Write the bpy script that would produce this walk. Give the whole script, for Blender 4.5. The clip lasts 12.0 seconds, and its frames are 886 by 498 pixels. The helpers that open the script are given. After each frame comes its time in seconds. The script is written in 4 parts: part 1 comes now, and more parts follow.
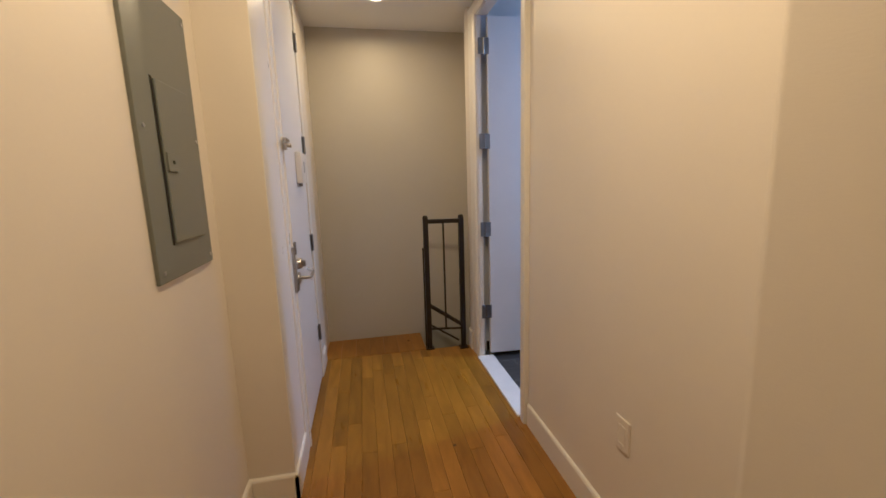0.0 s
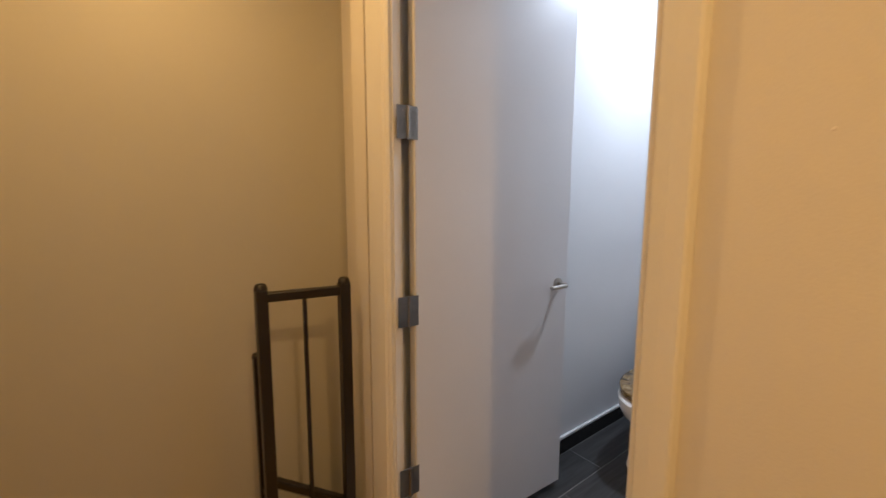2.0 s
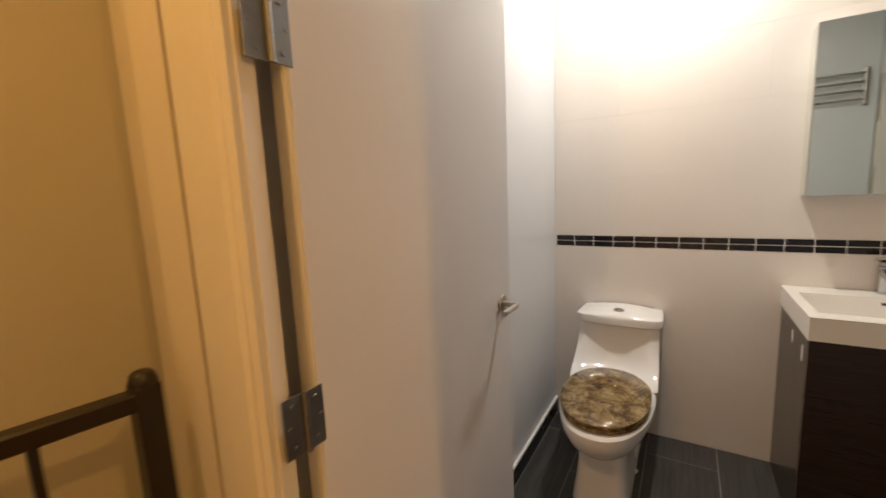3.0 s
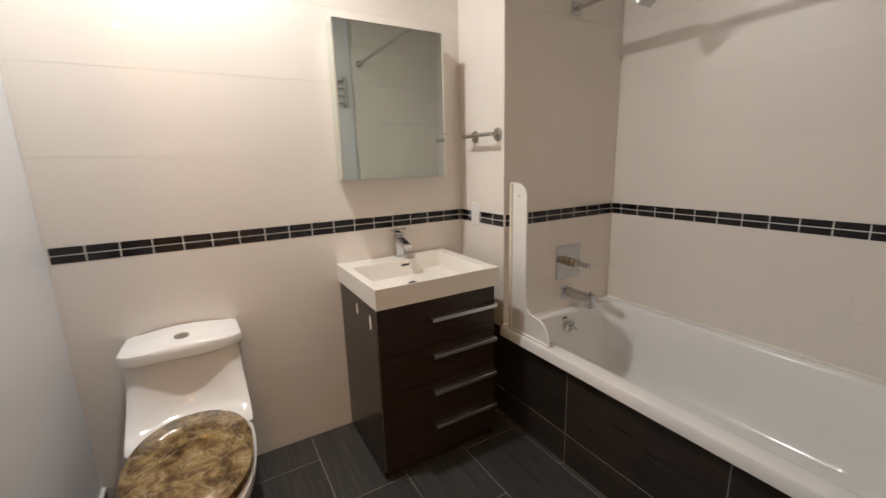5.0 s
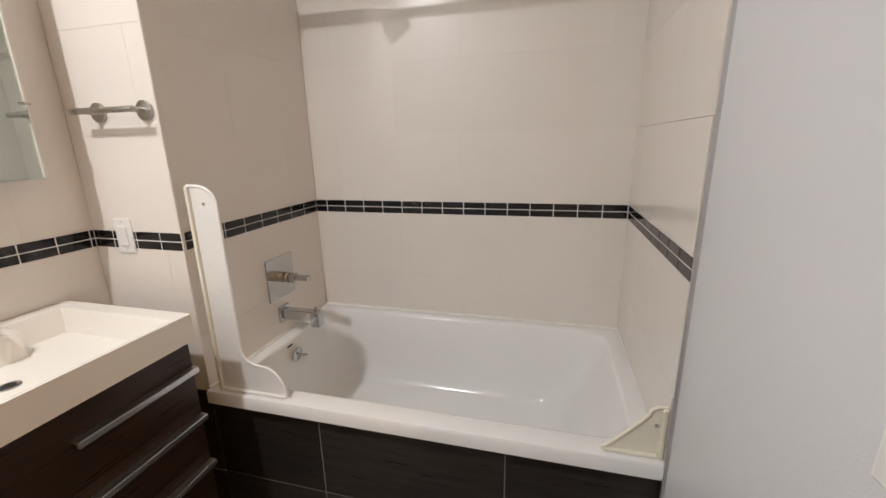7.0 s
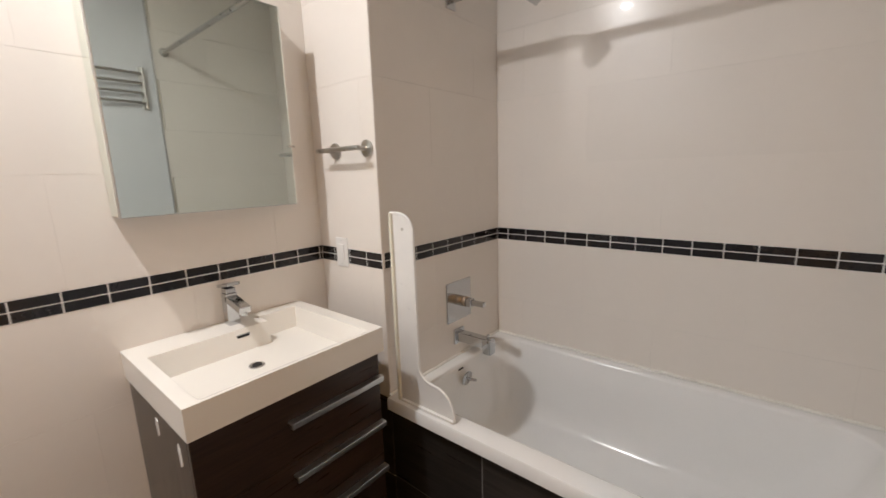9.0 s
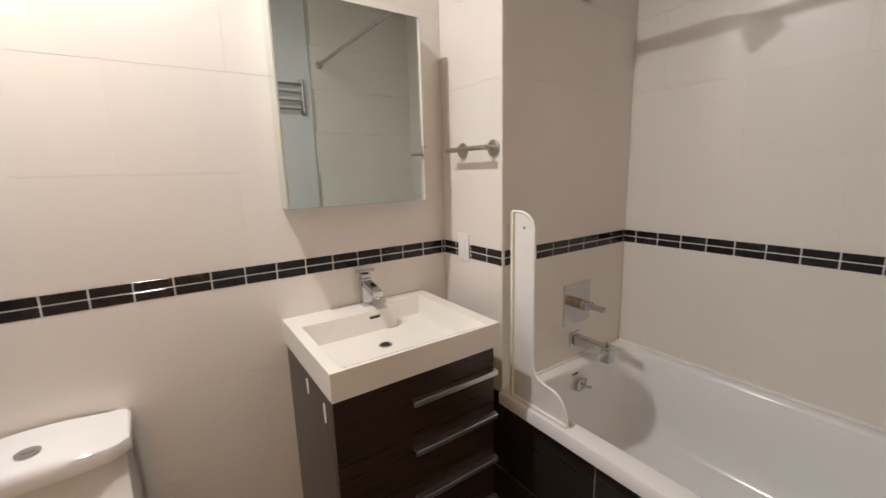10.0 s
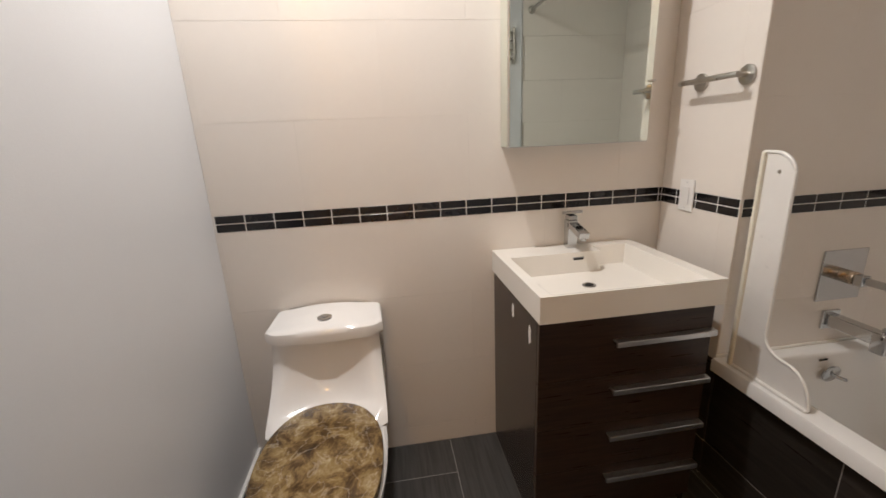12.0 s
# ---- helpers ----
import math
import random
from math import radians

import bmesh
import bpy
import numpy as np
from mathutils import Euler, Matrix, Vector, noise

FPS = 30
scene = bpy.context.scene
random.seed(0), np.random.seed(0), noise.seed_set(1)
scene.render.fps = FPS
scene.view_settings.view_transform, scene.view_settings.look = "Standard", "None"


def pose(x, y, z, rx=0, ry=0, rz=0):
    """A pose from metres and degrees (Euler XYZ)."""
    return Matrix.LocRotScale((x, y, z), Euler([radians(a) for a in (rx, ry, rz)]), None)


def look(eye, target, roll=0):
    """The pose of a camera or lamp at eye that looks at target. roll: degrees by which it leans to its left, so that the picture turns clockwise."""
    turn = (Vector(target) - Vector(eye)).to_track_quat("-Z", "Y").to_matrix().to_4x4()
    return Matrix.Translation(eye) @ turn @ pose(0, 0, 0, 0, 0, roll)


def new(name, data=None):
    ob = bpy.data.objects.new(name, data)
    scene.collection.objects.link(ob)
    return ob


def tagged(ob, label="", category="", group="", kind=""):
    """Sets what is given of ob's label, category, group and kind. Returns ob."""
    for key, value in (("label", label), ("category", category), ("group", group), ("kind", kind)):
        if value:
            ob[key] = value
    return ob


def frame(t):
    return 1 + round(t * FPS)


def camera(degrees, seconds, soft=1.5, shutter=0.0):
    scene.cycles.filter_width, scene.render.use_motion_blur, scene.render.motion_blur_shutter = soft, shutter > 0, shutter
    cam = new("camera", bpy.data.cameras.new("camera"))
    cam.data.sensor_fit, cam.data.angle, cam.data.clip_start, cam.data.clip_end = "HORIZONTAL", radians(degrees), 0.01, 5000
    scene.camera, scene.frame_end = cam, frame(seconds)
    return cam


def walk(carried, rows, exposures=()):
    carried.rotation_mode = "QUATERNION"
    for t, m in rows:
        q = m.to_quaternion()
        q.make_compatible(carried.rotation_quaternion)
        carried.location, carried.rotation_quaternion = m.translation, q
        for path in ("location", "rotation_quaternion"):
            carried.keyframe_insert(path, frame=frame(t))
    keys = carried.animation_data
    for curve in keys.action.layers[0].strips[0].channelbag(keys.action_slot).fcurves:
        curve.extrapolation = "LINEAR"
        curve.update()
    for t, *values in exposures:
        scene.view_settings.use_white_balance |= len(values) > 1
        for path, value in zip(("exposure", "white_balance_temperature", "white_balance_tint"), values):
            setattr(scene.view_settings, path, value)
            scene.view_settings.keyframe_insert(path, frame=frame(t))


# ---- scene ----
cam = camera(95.7, 12.0, soft=1.5, shutter=0.3)
PATH = [
    (0, (-2.377, -0.34, 1.336), (-2.0, 1.595, 1.004), -1.8),
    (0.5, (-2.446, 0.084, 1.332), (-1.939, 2.002, 1.079), 0.6),
    (1, (-2.386, 0.493, 1.343), (-1.687, 2.353, 1.119), -1.8),
    (1.5, (-2.245, 0.917, 1.407), (-1.442, 2.731, 1.157), -0.6),
    (2, (-2.213, 1.315, 1.36), (-1.021, 2.902, 1.115), 0.2),
    (2.5, (-2.096, 1.643, 1.335), (-0.641, 2.981, 1.045), -2.1),
    (3, (-1.919, 1.905, 1.352), (-0.230, 2.939, 1.072), -2.5),
    (3.3, (-1.838, 2.003, 1.365), (0.024, 2.673, 1.077), -1.3),
    (3.5, (-1.788, 2.075, 1.364), (0.163, 2.402, 1.067), -0.9),
    (5.5, (-1.432, 1.972, 1.333), (0.054, 0.716, 0.87), -1.8),
    (6, (-1.323, 1.888, 1.331), (-0.202, 0.305, 0.841), -1.6),
    (6.5, (-1.214, 1.83, 1.346), (-0.599, -0.004, 0.839), -1.5),
    (6.7, (-1.18, 1.825, 1.347), (-0.699, -0.048, 0.836), -1.2),
    (8.5, (-1.109, 1.771, 1.363), (-0.104, 0.097, 0.93), -1.4),
    (9, (-1.099, 1.774, 1.366), (0.157, 0.262, 0.995), -1.8),
    (9.5, (-1.091, 1.797, 1.371), (0.362, 0.469, 1.02), -1.8),
    (10, (-1.096, 1.82, 1.377), (0.527, 0.713, 1.003), -1.6),
    (10.5, (-1.077, 1.862, 1.364), (0.662, 0.964, 0.952), -1.5),
    (11, (-1.073, 1.899, 1.358), (0.753, 1.229, 0.895), -1.6),
    (11.5, (-1.091, 1.927, 1.342), (0.789, 1.465, 0.837), -1.7),
    (12, (-1.129, 1.94, 1.32), (0.778, 1.671, 0.78), -2.6),
]
EXPOSURES = [(0, 0.05, 3920, 9), (1.0, 0.13, 3860, 6), (1.5, 0.12, 3850, 4), (2.0, 0.06, 5250, 7), (2.5, -0.05, 6700, 9), (3.5, 0.0, 7250, 9), (5.5, 0.18, 6650, 9), (6.5, 0.44, 6550, 9), (8.5, 0.38, 6500, 9), (9.5, 0.20, 6600, 10), (12, 0.08, 6750, 10)]
walk(cam, [(t, look(eye, target, roll)) for t, eye, target, roll in PATH], EXPOSURES)

# ---- light ----
world = bpy.data.worlds.new("world")
scene.world = world
world.use_nodes = True
world.node_tree.nodes["Background"].inputs[0].default_value = (0.5, 0.55, 0.6, 1)
world.node_tree.nodes["Background"].inputs[1].default_value = 0.02

CEIL = 2.53          # hall ceiling
BCEIL = 2.66         # bathroom ceiling
WARM = (1.0, 0.53, 0.15)
COOL = (1.0, 0.975, 0.975)
# centre x, y, ceiling, watts, colour
HALL_LAMPS = [(-2.22, 2.50, CEIL, 9, WARM), (-2.20, 0.50, CEIL, 21, WARM)]
BATH_LAMPS = [(-0.01, 1.98, BCEIL, 20, COOL)]
CAN_R, CAN_H = 0.065, 0.016


def downlight_lamp(x, y, z, watts, colour):
    d = bpy.data.lights.new("downlight_lamp", "AREA")
    d.shape, d.size, d.energy, d.color = "DISK", 0.075, watts, colour
    ob = new("downlight_lamp", d)
    ob.location = (x, y, z + CAN_H - 0.012)
    return ob


for lamp in HALL_LAMPS + BATH_LAMPS:
    downlight_lamp(*lamp)


# ---- materials ----
def mat(name, base, rough=0.5, metal=0.0, var=0.06, scale=6.0, bump=0.0, bscale=120.0, rvar=0.08, stretch=(1, 1, 1), obrand=0.0, spec=0.5, coat=0.0):
    """A principled surface with blotches at one scale, grain at another and fine relief."""
    m = bpy.data.materials.new(name)
    m.use_nodes = True
    nt = m.node_tree
    b = nt.nodes["Principled BSDF"]
    L = nt.links.new
    geo = nt.nodes.new("ShaderNodeNewGeometry")
    mp = nt.nodes.new("ShaderNodeMapping")
    mp.inputs["Scale"].default_value = stretch
    L(geo.outputs["Position"], mp.inputs["Vector"])
    n1 = nt.nodes.new("ShaderNodeTexNoise")
    n1.inputs["Scale"].default_value, n1.inputs["Detail"].default_value = scale, 5
    L(mp.outputs[0], n1.inputs["Vector"])
    n2 = nt.nodes.new("ShaderNodeTexNoise")
    n2.inputs["Scale"].default_value, n2.inputs["Detail"].default_value = bscale, 3
    L(mp.outputs[0], n2.inputs["Vector"])
    mix = nt.nodes.new("ShaderNodeMath")
    mix.operation = "MULTIPLY_ADD"
    mix.inputs[1].default_value = 0.35
    L(n2.outputs["Fac"], mix.inputs[0])
    L(n1.outputs["Fac"], mix.inputs[2])
    val = nt.nodes.new("ShaderNodeMapRange")
    val.inputs["From Min"].default_value, val.inputs["From Max"].default_value = 0.35, 1.0
    val.inputs["To Min"].default_value, val.inputs["To Max"].default_value = 1 - var, 1 + var
    L(mix.outputs[0], val.inputs["Value"])
    last = val.outputs[0]
    if obrand:
        oi = nt.nodes.new("ShaderNodeObjectInfo")
        r = nt.nodes.new("ShaderNodeMapRange")
        r.inputs["To Min"].default_value, r.inputs["To Max"].default_value = 1 - obrand, 1 + obrand
        L(oi.outputs["Random"], r.inputs["Value"])
        mul = nt.nodes.new("ShaderNodeMath")
        mul.operation = "MULTIPLY"
        L(last, mul.inputs[0])
        L(r.outputs[0], mul.inputs[1])
        last = mul.outputs[0]
    vm = nt.nodes.new("ShaderNodeVectorMath")
    vm.operation = "SCALE"
    vm.inputs[0].default_value = base
    L(last, vm.inputs["Scale"])
    L(vm.outputs[0], b.inputs["Base Color"])
    rr = nt.nodes.new("ShaderNodeMapRange")
    rr.inputs["To Min"].default_value, rr.inputs["To Max"].default_value = max(0.02, rough - rvar), min(1, rough + rvar)
    L(n1.outputs["Fac"], rr.inputs["Value"])
    L(rr.outputs[0], b.inputs["Roughness"])
    b.inputs["Metallic"].default_value = metal
    b.inputs["Specular IOR Level"].default_value = spec
    b.inputs["Coat Weight"].default_value = coat
    if bump:
        bp = nt.nodes.new("ShaderNodeBump")
        bp.inputs["Strength"].default_value, bp.inputs["Distance"].default_value = 0.5, bump
        L(n2.outputs["Fac"], bp.inputs["Height"])
        L(bp.outputs[0], b.inputs["Normal"])
    return m


def marble_mat(name):
    """Brown polished emperador stone look."""
    m = mat(name, (0.2, 0.14, 0.07), 0.12, var=0.2, scale=10)
    nt = m.node_tree
    b = nt.nodes["Principled BSDF"]
    geo = [n for n in nt.nodes if n.type == "NEW_GEOMETRY"][0]
    n = nt.nodes.new("ShaderNodeTexNoise")
    n.inputs["Scale"].default_value, n.inputs["Detail"].default_value, n.inputs["Distortion"].default_value = 15, 12, 0.5
    n.inputs["Roughness"].default_value = 0.74
    nt.links.new(geo.outputs["Position"], n.inputs["Vector"])
    cr = nt.nodes.new("ShaderNodeValToRGB")
    cr.color_ramp.elements[0].position, cr.color_ramp.elements[0].color = 0.30, (0.02, 0.013, 0.007, 1)
    cr.color_ramp.elements[1].position, cr.color_ramp.elements[1].color = 0.76, (0.62, 0.56, 0.43, 1)
    for p, c in ((0.44, (0.10, 0.06, 0.025, 1)), (0.54, (0.24, 0.16, 0.065, 1)), (0.64, (0.36, 0.28, 0.15, 1))):
        e = cr.color_ramp.elements.new(p)
        e.color = c
    nt.links.new(n.outputs["Fac"], cr.inputs["Fac"])
    v = nt.nodes.new("ShaderNodeTexNoise")
    v.inputs["Scale"].default_value, v.inputs["Detail"].default_value, v.inputs["Distortion"].default_value = 9, 6, 1.2
    nt.links.new(geo.outputs["Position"], v.inputs["Vector"])
    vr = nt.nodes.new("ShaderNodeValToRGB")
    vr.color_ramp.elements[0].position, vr.color_ramp.elements[0].color = 0.485, (0, 0, 0, 1)
    vr.color_ramp.elements[1].position, vr.color_ramp.elements[1].color = 0.515, (0, 0, 0, 1)
    mid = vr.color_ramp.elements.new(0.5)
    mid.color = (0.38, 0.38, 0.38, 1)
    nt.links.new(v.outputs["Fac"], vr.inputs["Fac"])
    mx = nt.nodes.new("ShaderNodeMix")
    mx.data_type = "RGBA"
    for sock in mx.inputs:
        if sock.name == "A" and sock.type == "RGBA":
            nt.links.new(cr.outputs[0], sock)
        if sock.name == "B" and sock.type == "RGBA":
            sock.default_value = (0.55, 0.47, 0.36, 1)
    nt.links.new(vr.outputs[0], mx.inputs[0])
    nt.links.new(mx.outputs[2], b.inputs["Base Color"])
    return m


def wood_mat(name, dark, light, rough, stretch, scale=9.0, obrand=0.25, spec=0.4):
    """Streaked wood grain along one axis; each board a tone of its own."""
    m = mat(name, light, rough, var=0.0, scale=scale, stretch=stretch, bump=0.0003, bscale=60, spec=spec)
    nt = m.node_tree
    b = nt.nodes["Principled BSDF"]
    mp = [n for n in nt.nodes if n.type == "MAPPING"][0]
    oi = nt.nodes.new("ShaderNodeObjectInfo")
    add = nt.nodes.new("ShaderNodeVectorMath")
    add.operation = "ADD"
    comb = nt.nodes.new("ShaderNodeMath")
    comb.operation = "MULTIPLY"
    comb.inputs[1].default_value = 37.0
    nt.links.new(oi.outputs["Random"], comb.inputs[0])
    nt.links.new(mp.outputs[0], add.inputs[0])
    nt.links.new(comb.outputs[0], add.inputs[1])
    n = nt.nodes.new("ShaderNodeTexNoise")
    n.inputs["Scale"].default_value, n.inputs["Detail"].default_value, n.inputs["Distortion"].default_value = scale, 8, 0.6
    nt.links.new(add.outputs[0], n.inputs["Vector"])
    cr = nt.nodes.new("ShaderNodeValToRGB")
    cr.color_ramp.elements[0].position, cr.color_ramp.elements[0].color = 0.34, (*dark, 1)
    cr.color_ramp.elements[1].position, cr.color_ramp.elements[1].color = 0.66, (*light, 1)
    nt.links.new(n.outputs["Fac"], cr.inputs["Fac"])
    r = nt.nodes.new("ShaderNodeMapRange")
    r.inputs["To Min"].default_value, r.inputs["To Max"].default_value = 1 - obrand, 1 + obrand
    nt.links.new(oi.outputs["Random"], r.inputs["Value"])
    vm = nt.nodes.new("ShaderNodeVectorMath")
    vm.operation = "SCALE"
    nt.links.new(cr.outputs[0], vm.inputs[0])
    nt.links.new(r.outputs[0], vm.inputs["Scale"])
    nt.links.new(vm.outputs[0], b.inputs["Base Color"])
    return m


def glow_mat(name, colour, strength):
    m = bpy.data.materials.new(name)
    m.use_nodes = True
    b = m.node_tree.nodes["Principled BSDF"]
    b.inputs["Emission Color"].default_value = (*colour, 1)
    b.inputs["Emission Strength"].default_value = strength
    return m


M_HALL = mat("hall_paint", (0.74, 0.69, 0.60), 0.42, var=0.03, scale=2.2, bump=0.0006, bscale=260)
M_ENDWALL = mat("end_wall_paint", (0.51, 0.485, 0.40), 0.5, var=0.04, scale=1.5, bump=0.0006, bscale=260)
M_BATHPAINT = mat("bathroom_paint", (0.70, 0.71, 0.73), 0.38, var=0.03, scale=2.0, bump=0.0005, bscale=260)
M_CEIL = mat("ceiling_paint", (0.80, 0.79, 0.75), 0.7, var=0.03, scale=2.0, bump=0.0005, bscale=240)
M_TRIM = mat("trim_paint", (0.78, 0.75, 0.68), 0.32, var=0.03, scale=5, bump=0.0003, bscale=150)
M_DOOR = mat("door_paint", (0.72, 0.72, 0.74), 0.34, var=0.03, scale=3, bump=0.0004, bscale=200)
M_ENTRY = mat("entry_door_paint", (0.80, 0.79, 0.78), 0.30, var=0.03, scale=3, bump=0.0004, bscale=160)
M_TILE = mat("cream_wall_tile", (0.80, 0.75, 0.695), 0.24, var=0.025, scale=3, bump=0.00025, bscale=35, rvar=0.05, obrand=0.012, coat=0.35)
M_GROUT = mat("wall_grout", (0.775, 0.722, 0.665), 0.6, var=0.06, scale=30)
M_BLACK = mat("black_glass_tile", (0.012, 0.011, 0.013), 0.12, var=0.3, scale=40, obrand=0.3)
M_GROUTL = mat("light_grout", (0.78, 0.77, 0.75), 0.8, var=0.06, scale=30)
M_SLATE = wood_mat("slate_tile", (0.034, 0.033, 0.032), (0.062, 0.060, 0.058), 0.38, (0.9, 14, 14), 5, 0.12)
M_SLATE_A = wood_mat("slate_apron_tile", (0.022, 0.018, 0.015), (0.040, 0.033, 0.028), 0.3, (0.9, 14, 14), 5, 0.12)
M_DGROUT = mat("dark_grout", (0.27, 0.26, 0.25), 0.85, var=0.1, scale=30)
M_OAK = wood_mat("oak_floor", (0.245, 0.120, 0.001), (0.335, 0.166, 0.0015), 0.30, (4, 0.7, 4), 5, 0.22, 0.25)
M_OAKL = wood_mat("oak_landing", (0.235, 0.110, 0.001), (0.305, 0.143, 0.001), 0.34, (4, 0.7, 4), 5, 0.12, 0.25)
M_OAKGAP = mat("floor_gap", (0.05, 0.025, 0.008), 0.8)
M_ESPRESSO = wood_mat("espresso_veneer", (0.024, 0.013, 0.008), (0.043, 0.023, 0.014), 0.30, (10, 0.6, 10), 9, 0.05)
M_ESIDE = wood_mat("espresso_side", (0.022, 0.015, 0.011), (0.05, 0.034, 0.026), 0.22, (10, 10, 0.6), 8, 0.02)
M_CERAMIC = mat("white_ceramic", (0.83, 0.82, 0.81), 0.10, var=0.015, scale=4, rvar=0.03)
M_BASIN = mat("white_cast_basin", (0.84, 0.81, 0.755), 0.18, var=0.015, scale=4, rvar=0.04)
M_TUB = mat("tub_enamel", (0.83, 0.83, 0.82), 0.14, var=0.025, scale=3, rvar=0.05)
M_CHROME = mat("chrome", (0.56, 0.57, 0.58), 0.12, 1.0, var=0.04, scale=20, rvar=0.04)
M_NICKEL = mat("brushed_nickel", (0.50, 0.48, 0.45), 0.30, 1.0, var=0.08, scale=40, rvar=0.08)
M_STEEL = mat("hinge_steel", (0.27, 0.265, 0.26), 0.42, 1.0, var=0.10, scale=50, rvar=0.08)
M_ALU = mat("satin_aluminium", (0.60, 0.60, 0.60), 0.35, 1.0, var=0.05, scale=30)
M_IRON = mat("black_iron_paint", (0.013, 0.009, 0.007), 0.38, var=0.3, scale=25, bump=0.0004, bscale=90)
M_PANEL = mat("grey_panel_enamel", (0.175, 0.185, 0.165), 0.38, var=0.05, scale=8, bump=0.0002, bscale=150)
M_PLASTIC = mat("ivory_plastic", (0.74, 0.70, 0.62), 0.35, var=0.02, scale=20)
M_WPLASTIC = mat("white_plastic", (0.80, 0.79, 0.77), 0.3, var=0.02, scale=20)
M_YPLASTIC = mat("yellowed_plastic", (0.78, 0.745, 0.63), 0.25, var=0.04, scale=12)
M_CAULK = mat("caulk", (0.82, 0.80, 0.75), 0.45, var=0.12, scale=14, bump=0.001, bscale=60)
M_MARBLE = mat("white_marble_saddle", (0.80, 0.80, 0.79), 0.22, var=0.06, scale=9)
M_BRASS = mat("worn_brass", (0.50, 0.40, 0.30), 0.18, 1.0, var=0.08, scale=30, rvar=0.05)
M_LID = marble_mat("brown_marble_seat")
M_DARK = mat("dark_void", (0.015, 0.015, 0.015), 0.8)
M_BLACKBASE = mat("black_base_tile", (0.015, 0.014, 0.014), 0.25, var=0.2, scale=20)
M_MIRROR = mat("mirror_silver", (0.76, 0.83, 0.79), 0.012, 1.0, var=0.0, rvar=0.004)
M_GLOW_W = glow_mat("warm_lens", WARM, 14)
M_GLOW_C = glow_mat("cool_lens", COOL, 14)


# ---- mesh helpers ----
def obj(name, bm, material, parent=None, label="", smooth=False):
    me = bpy.data.meshes.new(name)
    bm.normal_update()
    bm.to_mesh(me)
    bm.free()
    me.materials.append(material)
    if smooth:
        for p in me.polygons:
            p.use_smooth = True
        me.set_sharp_from_angle(angle=radians(38))
    ob = new(name, me)
    if parent is not None:
        ob.parent = parent
    if label:
        ob["label"] = label
    return ob


part = obj


def box(x0, y0, z0, x1, y1, z1, bevel=0.0, seg=2, bm=None):
    b2 = bmesh.new()
    bmesh.ops.create_cube(b2, size=1)
    for v in b2.verts:
        v.co = Vector(((x0 + x1) / 2 + v.co.x * (x1 - x0), (y0 + y1) / 2 + v.co.y * (y1 - y0), (z0 + z1) / 2 + v.co.z * (z1 - z0)))
    if bevel:
        bmesh.ops.bevel(b2, geom=b2.edges[:], offset=bevel, segments=seg, affect="EDGES", profile=0.5)
    if bm is None:
        return b2
    return merge(bm, b2)


def merge(bm, b2):
    me = bpy.data.meshes.new("tmp")
    b2.to_mesh(me)
    b2.free()
    bm.from_mesh(me)
    bpy.data.meshes.remove(me)
    return bm


def cyl(p0, p1, r, r2=None, n=20, bevel=0.0, bm=None):
    p0, p1 = Vector(p0), Vector(p1)
    b2 = bmesh.new()
    bmesh.ops.create_cone(b2, cap_ends=True, segments=n, radius1=r, radius2=r if r2 is None else r2, depth=(p1 - p0).length)
    if bevel:
        es = [e for e in b2.edges if any(len(f.verts) > 4 for f in e.link_faces)]
        bmesh.ops.bevel(b2, geom=es, offset=bevel, segments=2, affect="EDGES", profile=0.5)
    q = (p1 - p0).to_track_quat("Z", "Y").to_matrix().to_4x4()
    bmesh.ops.transform(b2, matrix=Matrix.Translation((p0 + p1) / 2) @ q, verts=b2.verts[:])
    return b2 if bm is None else merge(bm, b2)


def loft(rings, cap0=True, cap1=True):
    """Skin a list of rings of equal length."""
    bm = bmesh.new()
    vs = [[bm.verts.new(p) for p in r] for r in rings]
    n = len(rings[0])
    for a, b in zip(vs, vs[1:]):
        for i in range(n):
            bm.faces.new((a[i], a[(i + 1) % n], b[(i + 1) % n], b[i]))
    if cap0:
        bm.faces.new(vs[0][::-1])
    if cap1:
        bm.faces.new(vs[-1])
    bmesh.ops.recalc_face_normals(bm, faces=bm.faces[:])
    return bm


def rrect(x0, y0, x1, y1, r, z, n=6):
    """Rounded rectangle ring at height z."""
    pts = []
    for cx, cy, a0 in ((x1 - r, y1 - r, 0), (x0 + r, y1 - r, 90), (x0 + r, y0 + r, 180), (x1 - r, y0 + r, 270)):
        for i in range(n + 1):
            a = radians(a0 + 90 * i / n)
            pts.append((cx + r * math.cos(a), cy + r * math.sin(a), z))
    return pts


def oval(cx, cy, rx, ry, z, n=48, p=2.0, squeeze=0.0):
    """Superellipse ring; squeeze narrows the front (the -x end)."""
    pts = []
    for i in range(n):
        a = 2 * math.pi * i / n
        c, s = math.cos(a), math.sin(a)
        x = math.copysign(abs(c) ** (2 / p), c)
        y = math.copysign(abs(s) ** (2 / p), s)
        pts.append((cx + rx * x, cy + ry * y * (1 + squeeze * x), z))
    return pts


